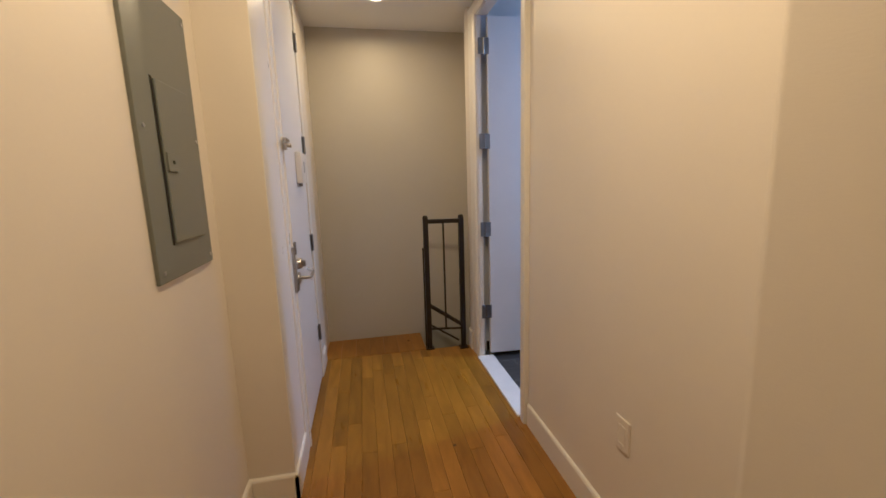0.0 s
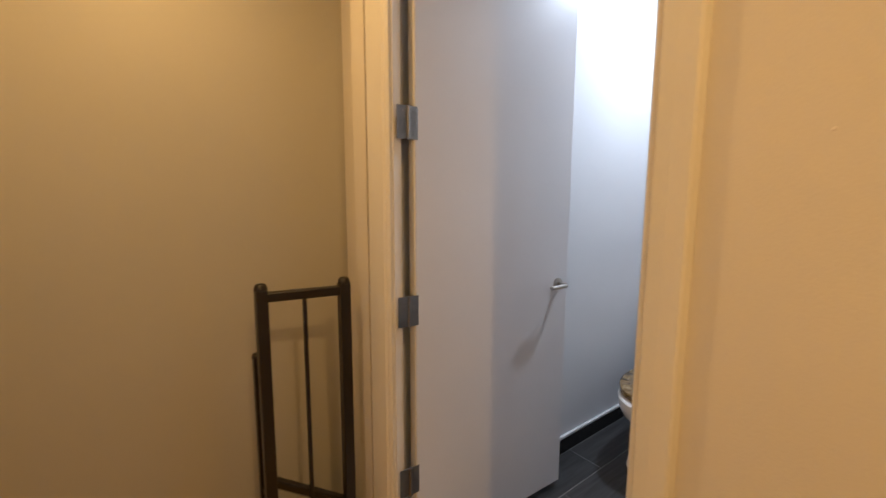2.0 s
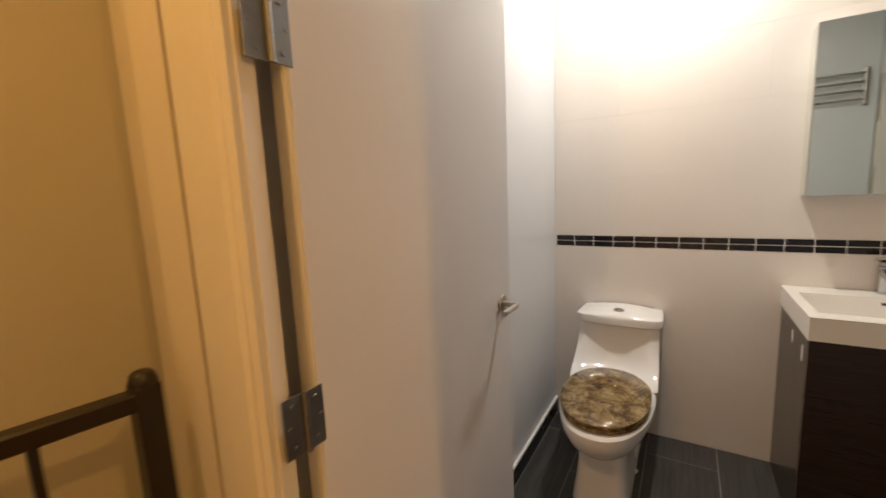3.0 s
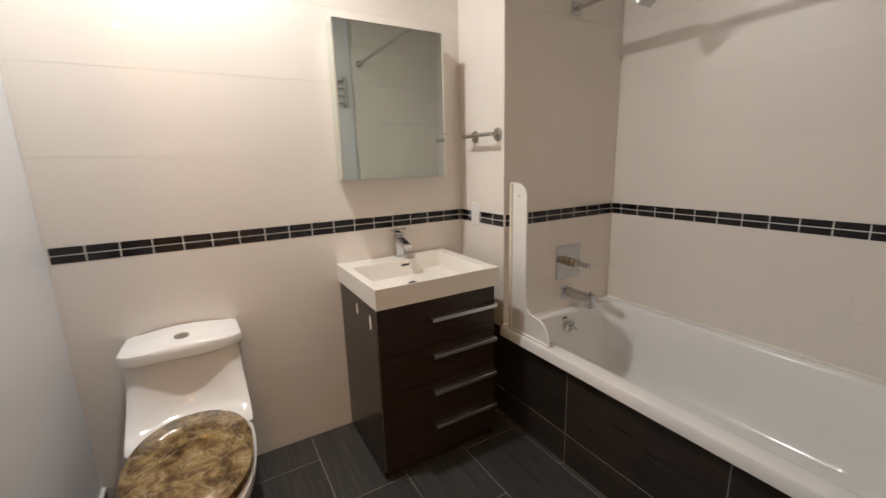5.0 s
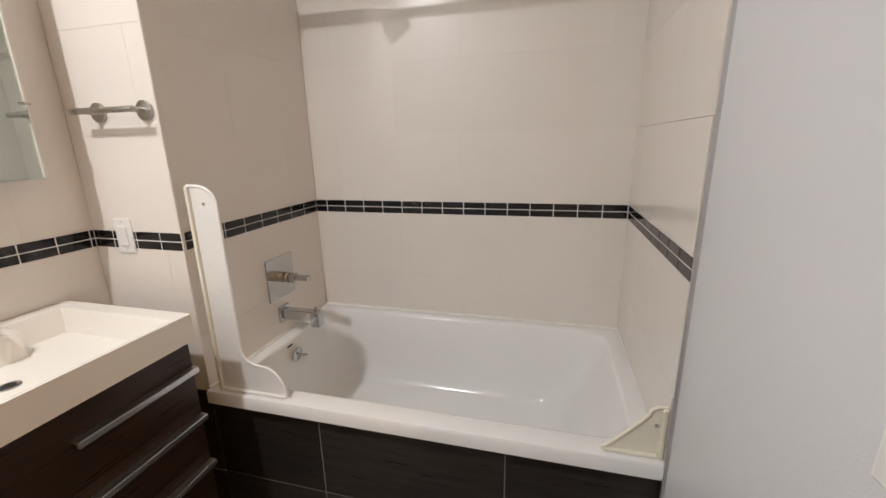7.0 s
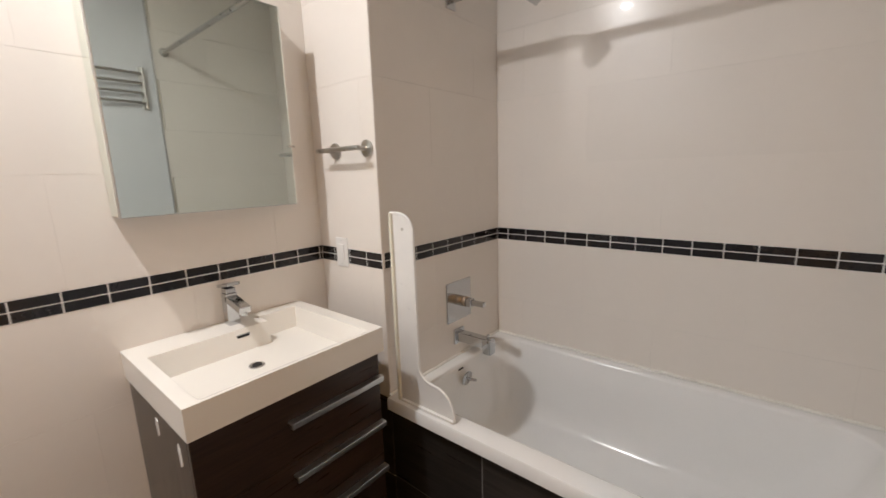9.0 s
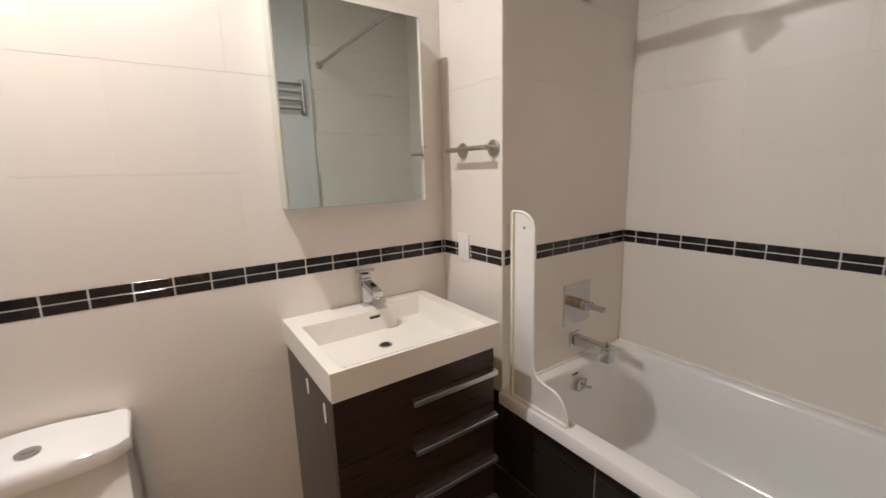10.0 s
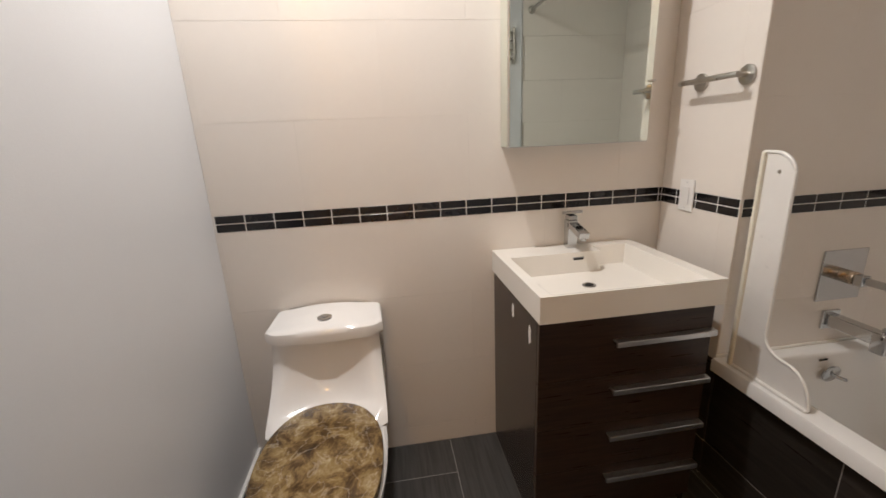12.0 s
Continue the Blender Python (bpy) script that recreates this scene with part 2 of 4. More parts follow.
def prism(pts, axis, a0, a1):
    """Extrude a plane outline along an axis. pts are the two other coordinates in order."""
    bm = bmesh.new()
    def at(p, a):
        return {"x": (a, p[0], p[1]), "y": (p[0], a, p[1]), "z": (p[0], p[1], a)}[axis]
    v0 = [bm.verts.new(at(p, a0)) for p in pts]
    v1 = [bm.verts.new(at(p, a1)) for p in pts]
    n = len(pts)
    for i in range(n):
        bm.faces.new((v0[i], v0[(i + 1) % n], v1[(i + 1) % n], v1[i]))
    bm.faces.new(v0[::-1])
    bm.faces.new(v1)
    bmesh.ops.recalc_face_normals(bm, faces=bm.faces[:])
    return bm


def tube(points, r, n=14, name="tube", material=None, parent=None):
    """A round bar along a bent line."""
    rings = []
    pts = [Vector(p) for p in points]
    up = Vector((0.123, 0.231, 0.965)).normalized()
    for i, p in enumerate(pts):
        d = (pts[min(i + 1, len(pts) - 1)] - pts[max(i - 1, 0)]).normalized()
        u = d.cross(up).normalized()
        w = d.cross(u)
        rings.append([p + r * (u * math.cos(2 * math.pi * k / n) + w * math.sin(2 * math.pi * k / n)) for k in range(n)])
    return loft(rings)


def empty(name, x=0, y=0, z=0):
    e = new(name)
    e.location = (x, y, z)
    e.empty_display_size = 0.1
    return e


def structure(name, bm, material, label, category="", smooth=False):
    return tagged(obj(name, bm, material, None, "", smooth), label, category or name.split("_")[0], kind="structure")


def at_origin(parent, ob):
    """Parent ob without moving it."""
    ob.parent = parent
    ob.matrix_parent_inverse = Matrix.Translation(-parent.location)
    return ob


def P(name, bm, material, thing, label="", smooth=False):
    """A part built in world coordinates under a thing that stands at its own base."""
    ob = obj(name, bm, material, None, label, smooth)

    if thing.type == "EMPTY":
        at_origin(thing, ob)
    else:
        ob.parent = thing
    return ob

# ---- large structure ----
HX0, HX1 = -2.735, -1.555      # hall door wall and hall right wall
BX0 = -1.49                    # bathroom face of the partition
VX = 0.375                     # vanity wall
JY = 0.805                     # jog beside the tub
LY = 2.548                     # bathroom wall behind the door
EY = 3.08                      # hall end wall
DY0, DY1 = 1.64, 2.45          # bathroom doorway
DTOP = 2.425
T = 0.012                      # tile thickness

structure("wall_left", box(-3.10, -2.2, 0, -2.92, 1.30, CEIL), M_HALL, "warm beige painted hall wall behind the breaker panel", "wall")
bm = box(-3.10, 1.301, 0, HX0, 1.665, CEIL)
box(-3.10, 1.665, DTOP + 0.02, HX0, 2.43, CEIL, bm=bm)
box(-3.10, 2.43, 0, HX0, EY, CEIL, bm=bm)
structure("wall_entry", bm, M_HALL, "warm white painted hall wall around the entry door", "wall")
structure("wall_entry_skin", box(HX0, 1.303, 0.126, HX0 + 0.003, 1.5845, CEIL), M_ENTRY, "white painted wall strip beside the entry door frame", "wall")
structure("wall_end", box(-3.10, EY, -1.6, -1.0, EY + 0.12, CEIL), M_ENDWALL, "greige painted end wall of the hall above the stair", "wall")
structure("wall_back", box(-3.10, -2.32, 0, -1.0, -2.2, CEIL), M_HALL, "beige painted wall closing the hall", "wall")
bm = box(HX1, -2.2, 0, BX0, DY0 - 0.02, BCEIL + 0.1)
box(HX1, DY0 - 0.02, DTOP + 0.02, BX0, DY1 + 0.02, BCEIL + 0.1, bm=bm)
box(HX1, DY1 + 0.02, -1.6, -1.530, 2.605, BCEIL + 0.1, bm=bm)
box(-1.578, 2.605, -1.6, -1.45, 2.705, BCEIL + 0.1, bm=bm)
box(-1.45, 2.65, -1.6, -1.34, EY, CEIL + 0.1, bm=bm)
structure("wall_partition", bm, M_HALL, "beige painted partition wall between hall and bathroom", "wall")
structure("wall_pier", box(-1.80, -2.2, 0, HX1 - 0.002, 0.150, CEIL, 0.012, 3), M_HALL, "beige painted projecting pier with rounded corner", "wall")
# painted skin on the bathroom side of the partition
bm = box(BX0, 0.832, 0, BX0 + 0.004, DY0 - 0.075, BCEIL)
structure("wall_bath_entry", bm, M_BATHPAINT, "pale grey painted bathroom wall beside the doorway", "wall")
structure("wall_bath_side", box(-1.5298, LY, 0, VX + 0.12, LY + 0.1, BCEIL + 0.2), M_BATHPAINT, "pale grey painted bathroom wall behind the open door", "wall")
structure("wall_vanity", box(VX + 0.0012, JY - 0.1, 0, VX + 0.12, LY, BCEIL + 0.2), M_GROUT, "cream tiled bathroom wall behind toilet and vanity", "wall")
bm = box(0.0012, -0.1, 0, VX + 0.0005, JY - 0.0012, BCEIL + 0.2)
structure("wall_jog", bm, M_GROUT, "cream tiled wall projecting beside the bathtub", "wall")
structure("wall_tub_back", box(BX0, -0.12, 0, 0.0008, -0.0012, BCEIL + 0.2), M_GROUT, "cream tiled wall along the bathtub", "wall")
structure("ceiling", box(-3.10, -2.32, CEIL + 0.05, -1.5325, EY + 0.12, CEIL + 0.12), M_CEIL, "off-white painted hall ceiling", "ceiling")


def holed_ceiling(name, x0, y0, x1, y1, z, holes, label):
    """A plasterboard sheet with round holes for the downlights."""
    bm = bmesh.new()
    outer = [bm.verts.new(p) for p in ((x0, y0, z), (x1, y0, z), (x1, y1, z), (x0, y1, z))]
    es = [bm.edges.new((outer[i], outer[(i + 1) % 4])) for i in range(4)]
    for cx, cy in holes:
        ring = [bm.verts.new((cx + CAN_R * math.cos(a * math.pi / 16), cy + CAN_R * math.sin(a * math.pi / 16), z)) for a in range(32)]
        es += [bm.edges.new((ring[i], ring[(i + 1) % 32])) for i in range(32)]
    bmesh.ops.triangle_fill(bm, edges=es, use_beauty=True, use_dissolve=False)
    for f in bm.faces[:]:
        c = f.calc_center_median()
        if any((c.x - cx) ** 2 + (c.y - cy) ** 2 < (CAN_R * 0.98) ** 2 for cx, cy in holes):
            bm.faces.remove(f)
    ext = bmesh.ops.extrude_face_region(bm, geom=bm.faces[:])
    bmesh.ops.translate(bm, vec=(0, 0, 0.02), verts=[v for v in ext["geom"] if isinstance(v, bmesh.types.BMVert)])
    bmesh.ops.recalc_face_normals(bm, faces=bm.faces[:])
    return structure(name, bm, M_CEIL, label, "ceiling")


holed_ceiling("ceiling_hall", -3.10, -2.3, -1.5045, EY, CEIL, [l[:2] for l in HALL_LAMPS], "off-white painted hall ceiling with recessed lights")
structure("ceiling_stair", box(-1.5045, 2.705, CEIL, -1.451, EY, CEIL + 0.05), M_CEIL, "off-white painted ceiling over the stair", "ceiling")
holed_ceiling("ceiling_bath", BX0, -0.1, VX + 0.1, LY, BCEIL, [l[:2] for l in BATH_LAMPS], "white painted bathroom ceiling with recessed lights")
structure("ceiling_bath_deck", box(BX0, -0.12, BCEIL + 0.06, VX + 0.12, LY + 0.1, BCEIL + 0.1), M_CEIL, "plain deck above the bathroom ceiling", "ceiling")


def downlight(x, y, z, glow, label):
    th = empty("recessed_light", x, y, z)
    tagged(th, label, "ceiling light", "recessed lights")
    n = 32
    def ring(r, zz):
        return [(x + r * math.cos(2 * math.pi * i / n), y + r * math.sin(2 * math.pi * i / n), zz) for i in range(n)]
    P("trim_ring", loft([ring(CAN_R - 0.002, z + 0.01), ring(CAN_R - 0.002, z - 0.004), ring(CAN_R + 0.014, z - 0.004), ring(CAN_R + 0.016, z - 0.0005)], False, False), M_WPLASTIC, th, smooth=True)
    P("reflector", loft([ring(CAN_R - 0.003, z - 0.002), ring(CAN_R - 0.006, z + CAN_H - 0.004)], False, False), M_ALU, th, smooth=True)
    P("lens", cyl((x, y, z + CAN_H - 0.008), (x, y, z + CAN_H), CAN_R - 0.007, n=n), glow, th, "glowing lens")
    return th


for l in HALL_LAMPS:
    downlight(*l[:3], M_GLOW_W, "warm recessed ceiling light in the hall")
for l in BATH_LAMPS:
    downlight(*l[:3], M_GLOW_C, "neutral white recessed ceiling light in the bathroom")

# floors
hall_floor = structure("floor_hall", box(-3.10, -2.32, -0.12, HX1, 2.705, -0.012), M_OAKGAP, "orange varnished oak strip floor, scuffed", "floor")
strip_floor = structure("floor_landing", box(-3.10, 2.705, -0.12, -1.945, EY, -0.012), M_OAKGAP, "lighter varnished oak boards at the head of the stair", "floor")
bath_floor = structure("floor_bath", box(-1.475, 0.78, -0.1, VX + 0.12, LY, -0.0012), M_DGROUT, "dark grey wood-grain porcelain tile floor", "floor")
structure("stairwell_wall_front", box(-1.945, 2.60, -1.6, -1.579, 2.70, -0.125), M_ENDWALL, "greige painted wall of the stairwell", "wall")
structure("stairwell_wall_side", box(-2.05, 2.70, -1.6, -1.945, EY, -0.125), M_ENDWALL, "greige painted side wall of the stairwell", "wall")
structure("stairwell_floor", box(-2.05, 2.60, -1.7, -1.34, EY, -1.6), M_OAK, "wooden landing down in the stairwell", "floor")
structure("threshold", box(HX1 - 0.035, DY0, -0.011, -1.465, DY1, 0.012, 0.003), M_MARBLE, "white marble saddle in the bathroom doorway", "threshold")


# ---- trim ----
def baseboard_profile(depth=0.014, h=0.125):
    return [(0, 0), (depth, 0), (depth, h - 0.012), (depth * 0.75, h - 0.003), (depth * 0.4, h), (0, h)]


def base_y(x, y0, y1, side, h=0.125):
    """Baseboard along y on the wall at x, proud towards side."""
    return prism([(x + side * d, z) for d, z in baseboard_profile(h=h)], "y", y0, y1)


structure("baseboard_right", base_y(HX1, 0.150, DY0 - 0.085, -1), M_TRIM, "white painted baseboard along the beige hall wall", "baseboard")
structure("baseboard_far", base_y(-1.578, 2.607, 2.703, -1, 0.15), M_TRIM, "short white baseboard stub beside the railing", "baseboard")
structure("baseboard_panel", base_y(-2.92, -2.2, 1.285, 1), M_TRIM, "white painted baseboard below the breaker panel", "baseboard")
structure("baseboard_jog", prism([(1.30 - d, z) for d, z in baseboard_profile()], "x", -2.92, HX0 + 0.014), M_TRIM, "white painted baseboard on the wall return", "baseboard")
structure("baseboard_corner", base_y(HX0, 1.286, 1.585, 1), M_TRIM, "white painted baseboard up to the entry door frame", "baseboard")
structure("baseboard_entry", base_y(HX0, 2.50, 2.70, 1), M_TRIM, "white baseboard stub beside the entry door", "baseboard")
structure("baseboard_bath", box(BX0 + 0.004, LY - 0.012, 0, VX, LY, 0.085, 0.002), M_BLACKBASE, "black tile baseboard in the bathroom", "baseboard")
structure("baseboard_bath_cap", box(BX0 + 0.004, LY - 0.014, 0.0855, VX, LY, 0.099, 0.002), M_WPLASTIC, "white edge strip on top of the black baseboard", "trim")


def casing_profile(w, d):
    """Colonial casing across the width: thick outer edge, bead at the inner side."""
    return [(0, 0), (0, d * 0.55), (w * 0.08, d * 0.75), (w * 0.16, d * 0.7), (w * 0.22, d * 0.9), (w * 0.55, d), (w * 0.95, d), (w, d * 0.85), (w, 0)]


frame_b = empty("door_frame", HX1, DY0, 0)
tagged(frame_b, "cream painted moulded casing and jamb of the bathroom doorway", "door frame", kind="structure")
P("casing", prism([(HX1 - d, DY0 - 0.004 - w) for w, d in casing_profile(0.07, 0.028)], "z", 0, DTOP + 0.07), M_TRIM, frame_b)
P("casing", prism([(HX1 - d, DY1 + 0.004 + w) for w, d in casing_profile(0.135, 0.028)], "z", 0, DTOP + 0.07), M_TRIM, frame_b)
P("casing", prism([(HX1 - d, DTOP + 0.004 + w) for w, d in casing_profile(0.07, 0.027)], "y", DY0 - 0.07, DY1 + 0.13), M_TRIM, frame_b)
P("jamb", box(HX1 - 0.004, DY1, 0.012, -1.5295, DY1 + 0.018, DTOP, 0.001), M_TRIM, frame_b)
P("jamb", box(HX1 - 0.004, DY0 - 0.018, 0.012, BX0 + 0.006, DY0, DTOP, 0.001), M_TRIM, frame_b)
P("jamb", box(HX1 - 0.004, DY0, DTOP, BX0 + 0.006, DY1, DTOP + 0.018, 0.001), M_TRIM, frame_b)
P("casing", box(BX0 + 0.004, DY0 - 0.074, 0, BX0 + 0.016, DY0 - 0.004, DTOP + 0.07, 0.003), M_TRIM, frame_b)

# ---- bathroom door, open about 88 degrees ----
HINGE = Vector((-1.524 + 0.010, 2.436, 0))
ang = math.atan2(2.398 - 2.436, -0.706 + 1.514)
bdoor = empty("bathroom_door", HINGE.x, HINGE.y, 0)
bdoor.rotation_euler = (0, 0, ang)
tagged(bdoor, "pale grey flush bathroom door standing wide open", "door")
W = 0.81
leaf = part("leaf", box(0.028, -0.002, 0.033, W, 0.040, 2.415, 0.002), M_DOOR, bdoor)
edge = part("hinge_edge", box(0.025, 0.0, 0.034, 0.0278, 0.038, 2.414), M_TRIM, bdoor, "cream painted door edge")


for z in (2.228, 1.603, 0.985, 0.364):
    part("hinge_leaf", box(0.004, -0.0045, z - 0.052, 0.036, -0.0022, z + 0.052, 0.0006), M_STEEL, bdoor, "worn steel hinge leaf")
    part("hinge_leaf", box(-0.040, -0.002, z - 0.052, -0.004, 0.0005, z + 0.052, 0.0006), M_STEEL, bdoor, "worn steel hinge leaf")
    kn = cyl((0, -0.005, z - 0.052), (0, -0.005, z + 0.052), 0.0055, n=12)
    for zz in (-0.031, -0.0105, 0.0105, 0.031):
        cyl((0, -0.005, z + zz - 0.0012), (0, -0.005, z + zz + 0.0012), 0.0060, n=12, bm=kn)
    part("hinge_knuckle", kn, M_STEEL, bdoor, smooth=True)
    for dz, dx in ((-0.036, 0.0), (0.0, 0.008), (0.036, 0.0)):
        part("screw", cyl((0.020 + dx, -0.0045, z + dz), (0.020 + dx, -0.0056, z + dz), 0.0042, 0.003, n=10), M_STEEL, bdoor)
        part("screw", cyl((-0.022 - dx, -0.002, z + dz), (-0.022 - dx, -0.0031, z + dz), 0.0042, 0.003, n=10), M_STEEL, bdoor)
for s, y0 in ((-1, -0.002), (1, 0.040)):
    ro = part("rosette", cyl((W - 0.065, y0, 0.995), (W - 0.065, y0 + s * 0.009, 0.995), 0.026, n=28, bevel=0.002), M_NICKEL, bdoor, smooth=True)
    part("lever", tube([(W - 0.065, y0 + s * 0.008, 0.995), (W - 0.065, y0 + s * 0.040, 0.995), (W - 0.066, y0 + s * 0.049, 0.995), (W - 0.072, y0 + s * 0.054, 0.995), (W - 0.085, y0 + s * 0.055, 0.995), (W - 0.185, y0 + s * 0.055, 0.995)] if s > 0 else
         [(W - 0.065, y0 + s * 0.008, 0.995), (W - 0.065, y0 + s * 0.040, 0.995), (W - 0.066, y0 + s * 0.049, 0.995), (W - 0.072, y0 + s * 0.054, 0.995), (W - 0.085, y0 + s * 0.055, 0.995), (W - 0.165, y0 + s * 0.055, 0.995)], 0.009), M_NICKEL, bdoor, "satin nickel lever", True)

# ---- entry door ----
edoor = empty("entry_door", HX0, 2.43, 0)
tagged(edoor, "closed white painted steel apartment entry door", "door")
P("leaf", box(HX0 - 0.05, 1.668, 0.012, HX0 + 0.002, 2.424, 2.42, 0.002), M_ENTRY, edoor)
P("frame", box(HX0 + 0.0005, 1.585, 0.0, HX0 + 0.012, 1.664, 2.50, 0.003), M_ENTRY, edoor)
P("frame", box(HX0 + 0.0005, 1.645, 0.0, HX0 + 0.020, 1.6645, 2.43, 0.005), M_TRIM, edoor)
P("frame", box(HX0 + 0.0005, 2.428, 0.0, HX0 + 0.012, 2.50, 2.50, 0.003), M_TRIM, edoor)
P("frame", box(HX0 + 0.0005, 1.6645, 2.424, HX0 + 0.012, 2.428, 2.50, 0.003), M_ENTRY, edoor)
for z in (2.205, 1.59, 0.963, 0.337):
    P("hinge", cyl((HX0 + 0.012, 2.426, z - 0.055), (HX0 + 0.012, 2.426, z + 0.055), 0.007, n=12), M_STEEL, edoor, smooth=True)
    P("hinge_leaf", box(HX0 + 0.003, 2.386, z - 0.055, HX0 + 0.0055, 2.424, z + 0.055, 0.0005), M_STEEL, edoor)
P("lock_guard", box(HX0 + 0.0125, 1.630, 0.83, HX0 + 0.024, 1.668, 1.05, 0.002), M_NICKEL, edoor, "scratched steel latch guard")
for z in (0.86, 1.04):
    P("guard_plate", box(HX0 + 0.003, 1.655, z - 0.03, HX0 + 0.027, 1.69, z + 0.03, 0.002), M_STEEL, edoor)
P("deadbolt", cyl((HX0 + 0.002, 1.815, 0.938), (HX0 + 0.028, 1.815, 0.938), 0.030, 0.026, n=28, bevel=0.003), M_NICKEL, edoor, smooth=True)
P("thumb_turn", box(HX0 + 0.028, 1.808, 0.921, HX0 + 0.046, 1.822, 0.955, 0.004), M_NICKEL, edoor, smooth=True)
P("rosette", cyl((HX0 + 0.002, 1.822, 0.860), (HX0 + 0.012, 1.822, 0.860), 0.030, n=28, bevel=0.002), M_NICKEL, edoor, smooth=True)
P("lever", tube([(HX0 + 0.01, 1.822, 0.860), (HX0 + 0.05, 1.822, 0.860), (HX0 + 0.058, 1.825, 0.860), (HX0 + 0.062, 1.833, 0.860), (HX0 + 0.063, 1.90, 0.861), (HX0 + 0.062, 1.95, 0.863), (HX0 + 0.058, 1.968, 0.866), (HX0 + 0.030, 1.984, 0.875)], 0.009), M_NICKEL, edoor, "satin nickel lever", True)
# swing bar guard, folded at the frame
P("swing_guard", box(HX0 + 0.021, 1.625, 1.50, HX0 + 0.032, 1.665, 1.555, 0.003), M_NICKEL, edoor)
P("swing_guard", tube([(HX0 + 0.03, 1.61, 1.528), (HX0 + 0.050, 1.59, 1.533), (HX0 + 0.056, 1.555, 1.534), (HX0 + 0.052, 1.515, 1.536)], 0.006), M_NICKEL, edoor, smooth=True)
P("swing_guard", cyl((HX0 + 0.003, 1.695, 1.525), (HX0 + 0.045, 1.695, 1.525), 0.009, n=16, bevel=0.002), M_NICKEL, edoor, smooth=True)
P("swing_guard", box(HX0 + 0.030, 1.640, 1.518, HX0 + 0.040, 1.745, 1.532, 0.003), M_NICKEL, edoor)

buzzer = empty("intercom", HX0 + 0.002, 2.2, 1.42)
tagged(buzzer, "cream plastic door chime box mounted on the entry door", "intercom")
P("case", box(HX0 + 0.002, 2.060, 1.350, HX0 + 0.036, 2.215, 1.525, 0.006, 3), M_PLASTIC, buzzer, smooth=True)
for i in range(6):
    P("grille_slot", box(HX0 + 0.0355, 2.135, 1.415 + i * 0.010, HX0 + 0.0368, 2.170, 1.419 + i * 0.010), M_DARK, buzzer)
P("button", box(HX0 + 0.008, 2.09, 1.333, HX0 + 0.026, 2.12, 1.351, 0.003), M_STEEL, buzzer)

# ---- breaker panel ----
panel = empty("breaker_panel", -2.92, 0.92, 1.1)
tagged(panel, "grey enamelled electrical breaker panel flush on the hall wall", "electrical panel")
PX = -2.92
P("cover", box(PX, 0.806, 1.088, PX + 0.012, 1.185, 1.876, 0.002), M_PANEL, panel)
P("door", box(PX + 0.0122, 0.914, 1.187, PX + 0.020, 1.122, 1.632, 0.003), M_PANEL, panel)
P("door_gap", box(PX + 0.0121, 0.904, 1.182, PX + 0.0135, 0.913, 1.637), M_DARK, panel)
P("latch", box(PX + 0.0202, 0.917, 1.385, PX + 0.025, 0.972, 1.44, 0.003), M_PANEL, panel)
P("latch_slot", box(PX + 0.0251, 0.945, 1.408, PX + 0.0258, 0.957, 1.418), M_DARK, panel)
for y, z in ((0.835, 1.50), (1.165, 1.49), (1.165, 1.85), (1.165, 1.115), (0.835, 1.115), (0.835, 1.85)):
    P("screw", cyl((PX + 0.012, y, z), (PX + 0.0145, y, z), 0.006, n=12, bevel=0.001), M_ALU, panel, smooth=True)

# ---- iron railing at the stair head ----
rail = empty("stair_railing", -1.78, 2.69, 0)
tagged(rail, "black painted iron guard railing at the stair head", "railing")
XA, YA, XB, YB = -1.915, 2.715, -1.645, 2.668
dirv = Vector((XB - XA, YB - YA, 0)).normalized()


def bar(p0, p1, w, h, name="bar"):
    """A square bar between two points, with softened edges."""
    p0, p1 = Vector(p0), Vector(p1)
    b2 = box(-w / 2, -h / 2, 0, w / 2, h / 2, (p1 - p0).length, min(w, h) * 0.12, 1)
    q = (p1 - p0).to_track_quat("Z", "Y").to_matrix().to_4x4()
    bmesh.ops.transform(b2, matrix=Matrix.Translation(p0) @ q, verts=b2.verts[:])
    return P(name, b2, M_IRON, rail)


for x, y in ((XA, YA), (XB, YB)):
    P("post", box(x - 0.019, y - 0.019, 0.0, x + 0.019, y + 0.019, 1.06, 0.003), M_IRON, rail)
    P("post_cap", cyl((x, y, 1.058), (x, y, 1.082), 0.024, 0.016, n=20, bevel=0.006), M_IRON, rail, smooth=True)
    P("foot_plate", box(x - 0.034, y - 0.034, 0.0, x + 0.034, y + 0.034, 0.010, 0.002), M_IRON, rail)
bar((XA, YA, 1.035), (XB, YB, 1.035), 0.032, 0.032, "top_rail")
bar((XA, YA, 0.165), (XB, YB, 0.165), 0.014, 0.014, "bottom_rail")
xm, ym = (XA + XB) / 2, (YA + YB) / 2
bar((xm, ym, 0.165), (xm, ym, 1.02), 0.013, 0.013, "baluster")
bar((XA, YA + 0.022, 0.365), (XB, YB + 0.022, 0.185), 0.034, 0.026, "stair_handrail")
bar((XA, YA + 0.022, 0.200), (XB - 0.03, YB + 0.022, 0.055), 0.013, 0.013, "stair_bottom_rail")
P("post", box(-1.933, 2.795, -0.4, -1.907, 2.821, 0.80, 0.003), M_IRON, rail)
P("post_cap", cyl((-1.92, 2.808, 0.798), (-1.92, 2.808, 0.815), 0.018, 0.014, n=16, bevel=0.004), M_IRON, rail, smooth=True)
bar((-1.92, 2.72, 0.30), (-1.92, 2.80, 0.30), 0.014, 0.014, "bottom_rail")


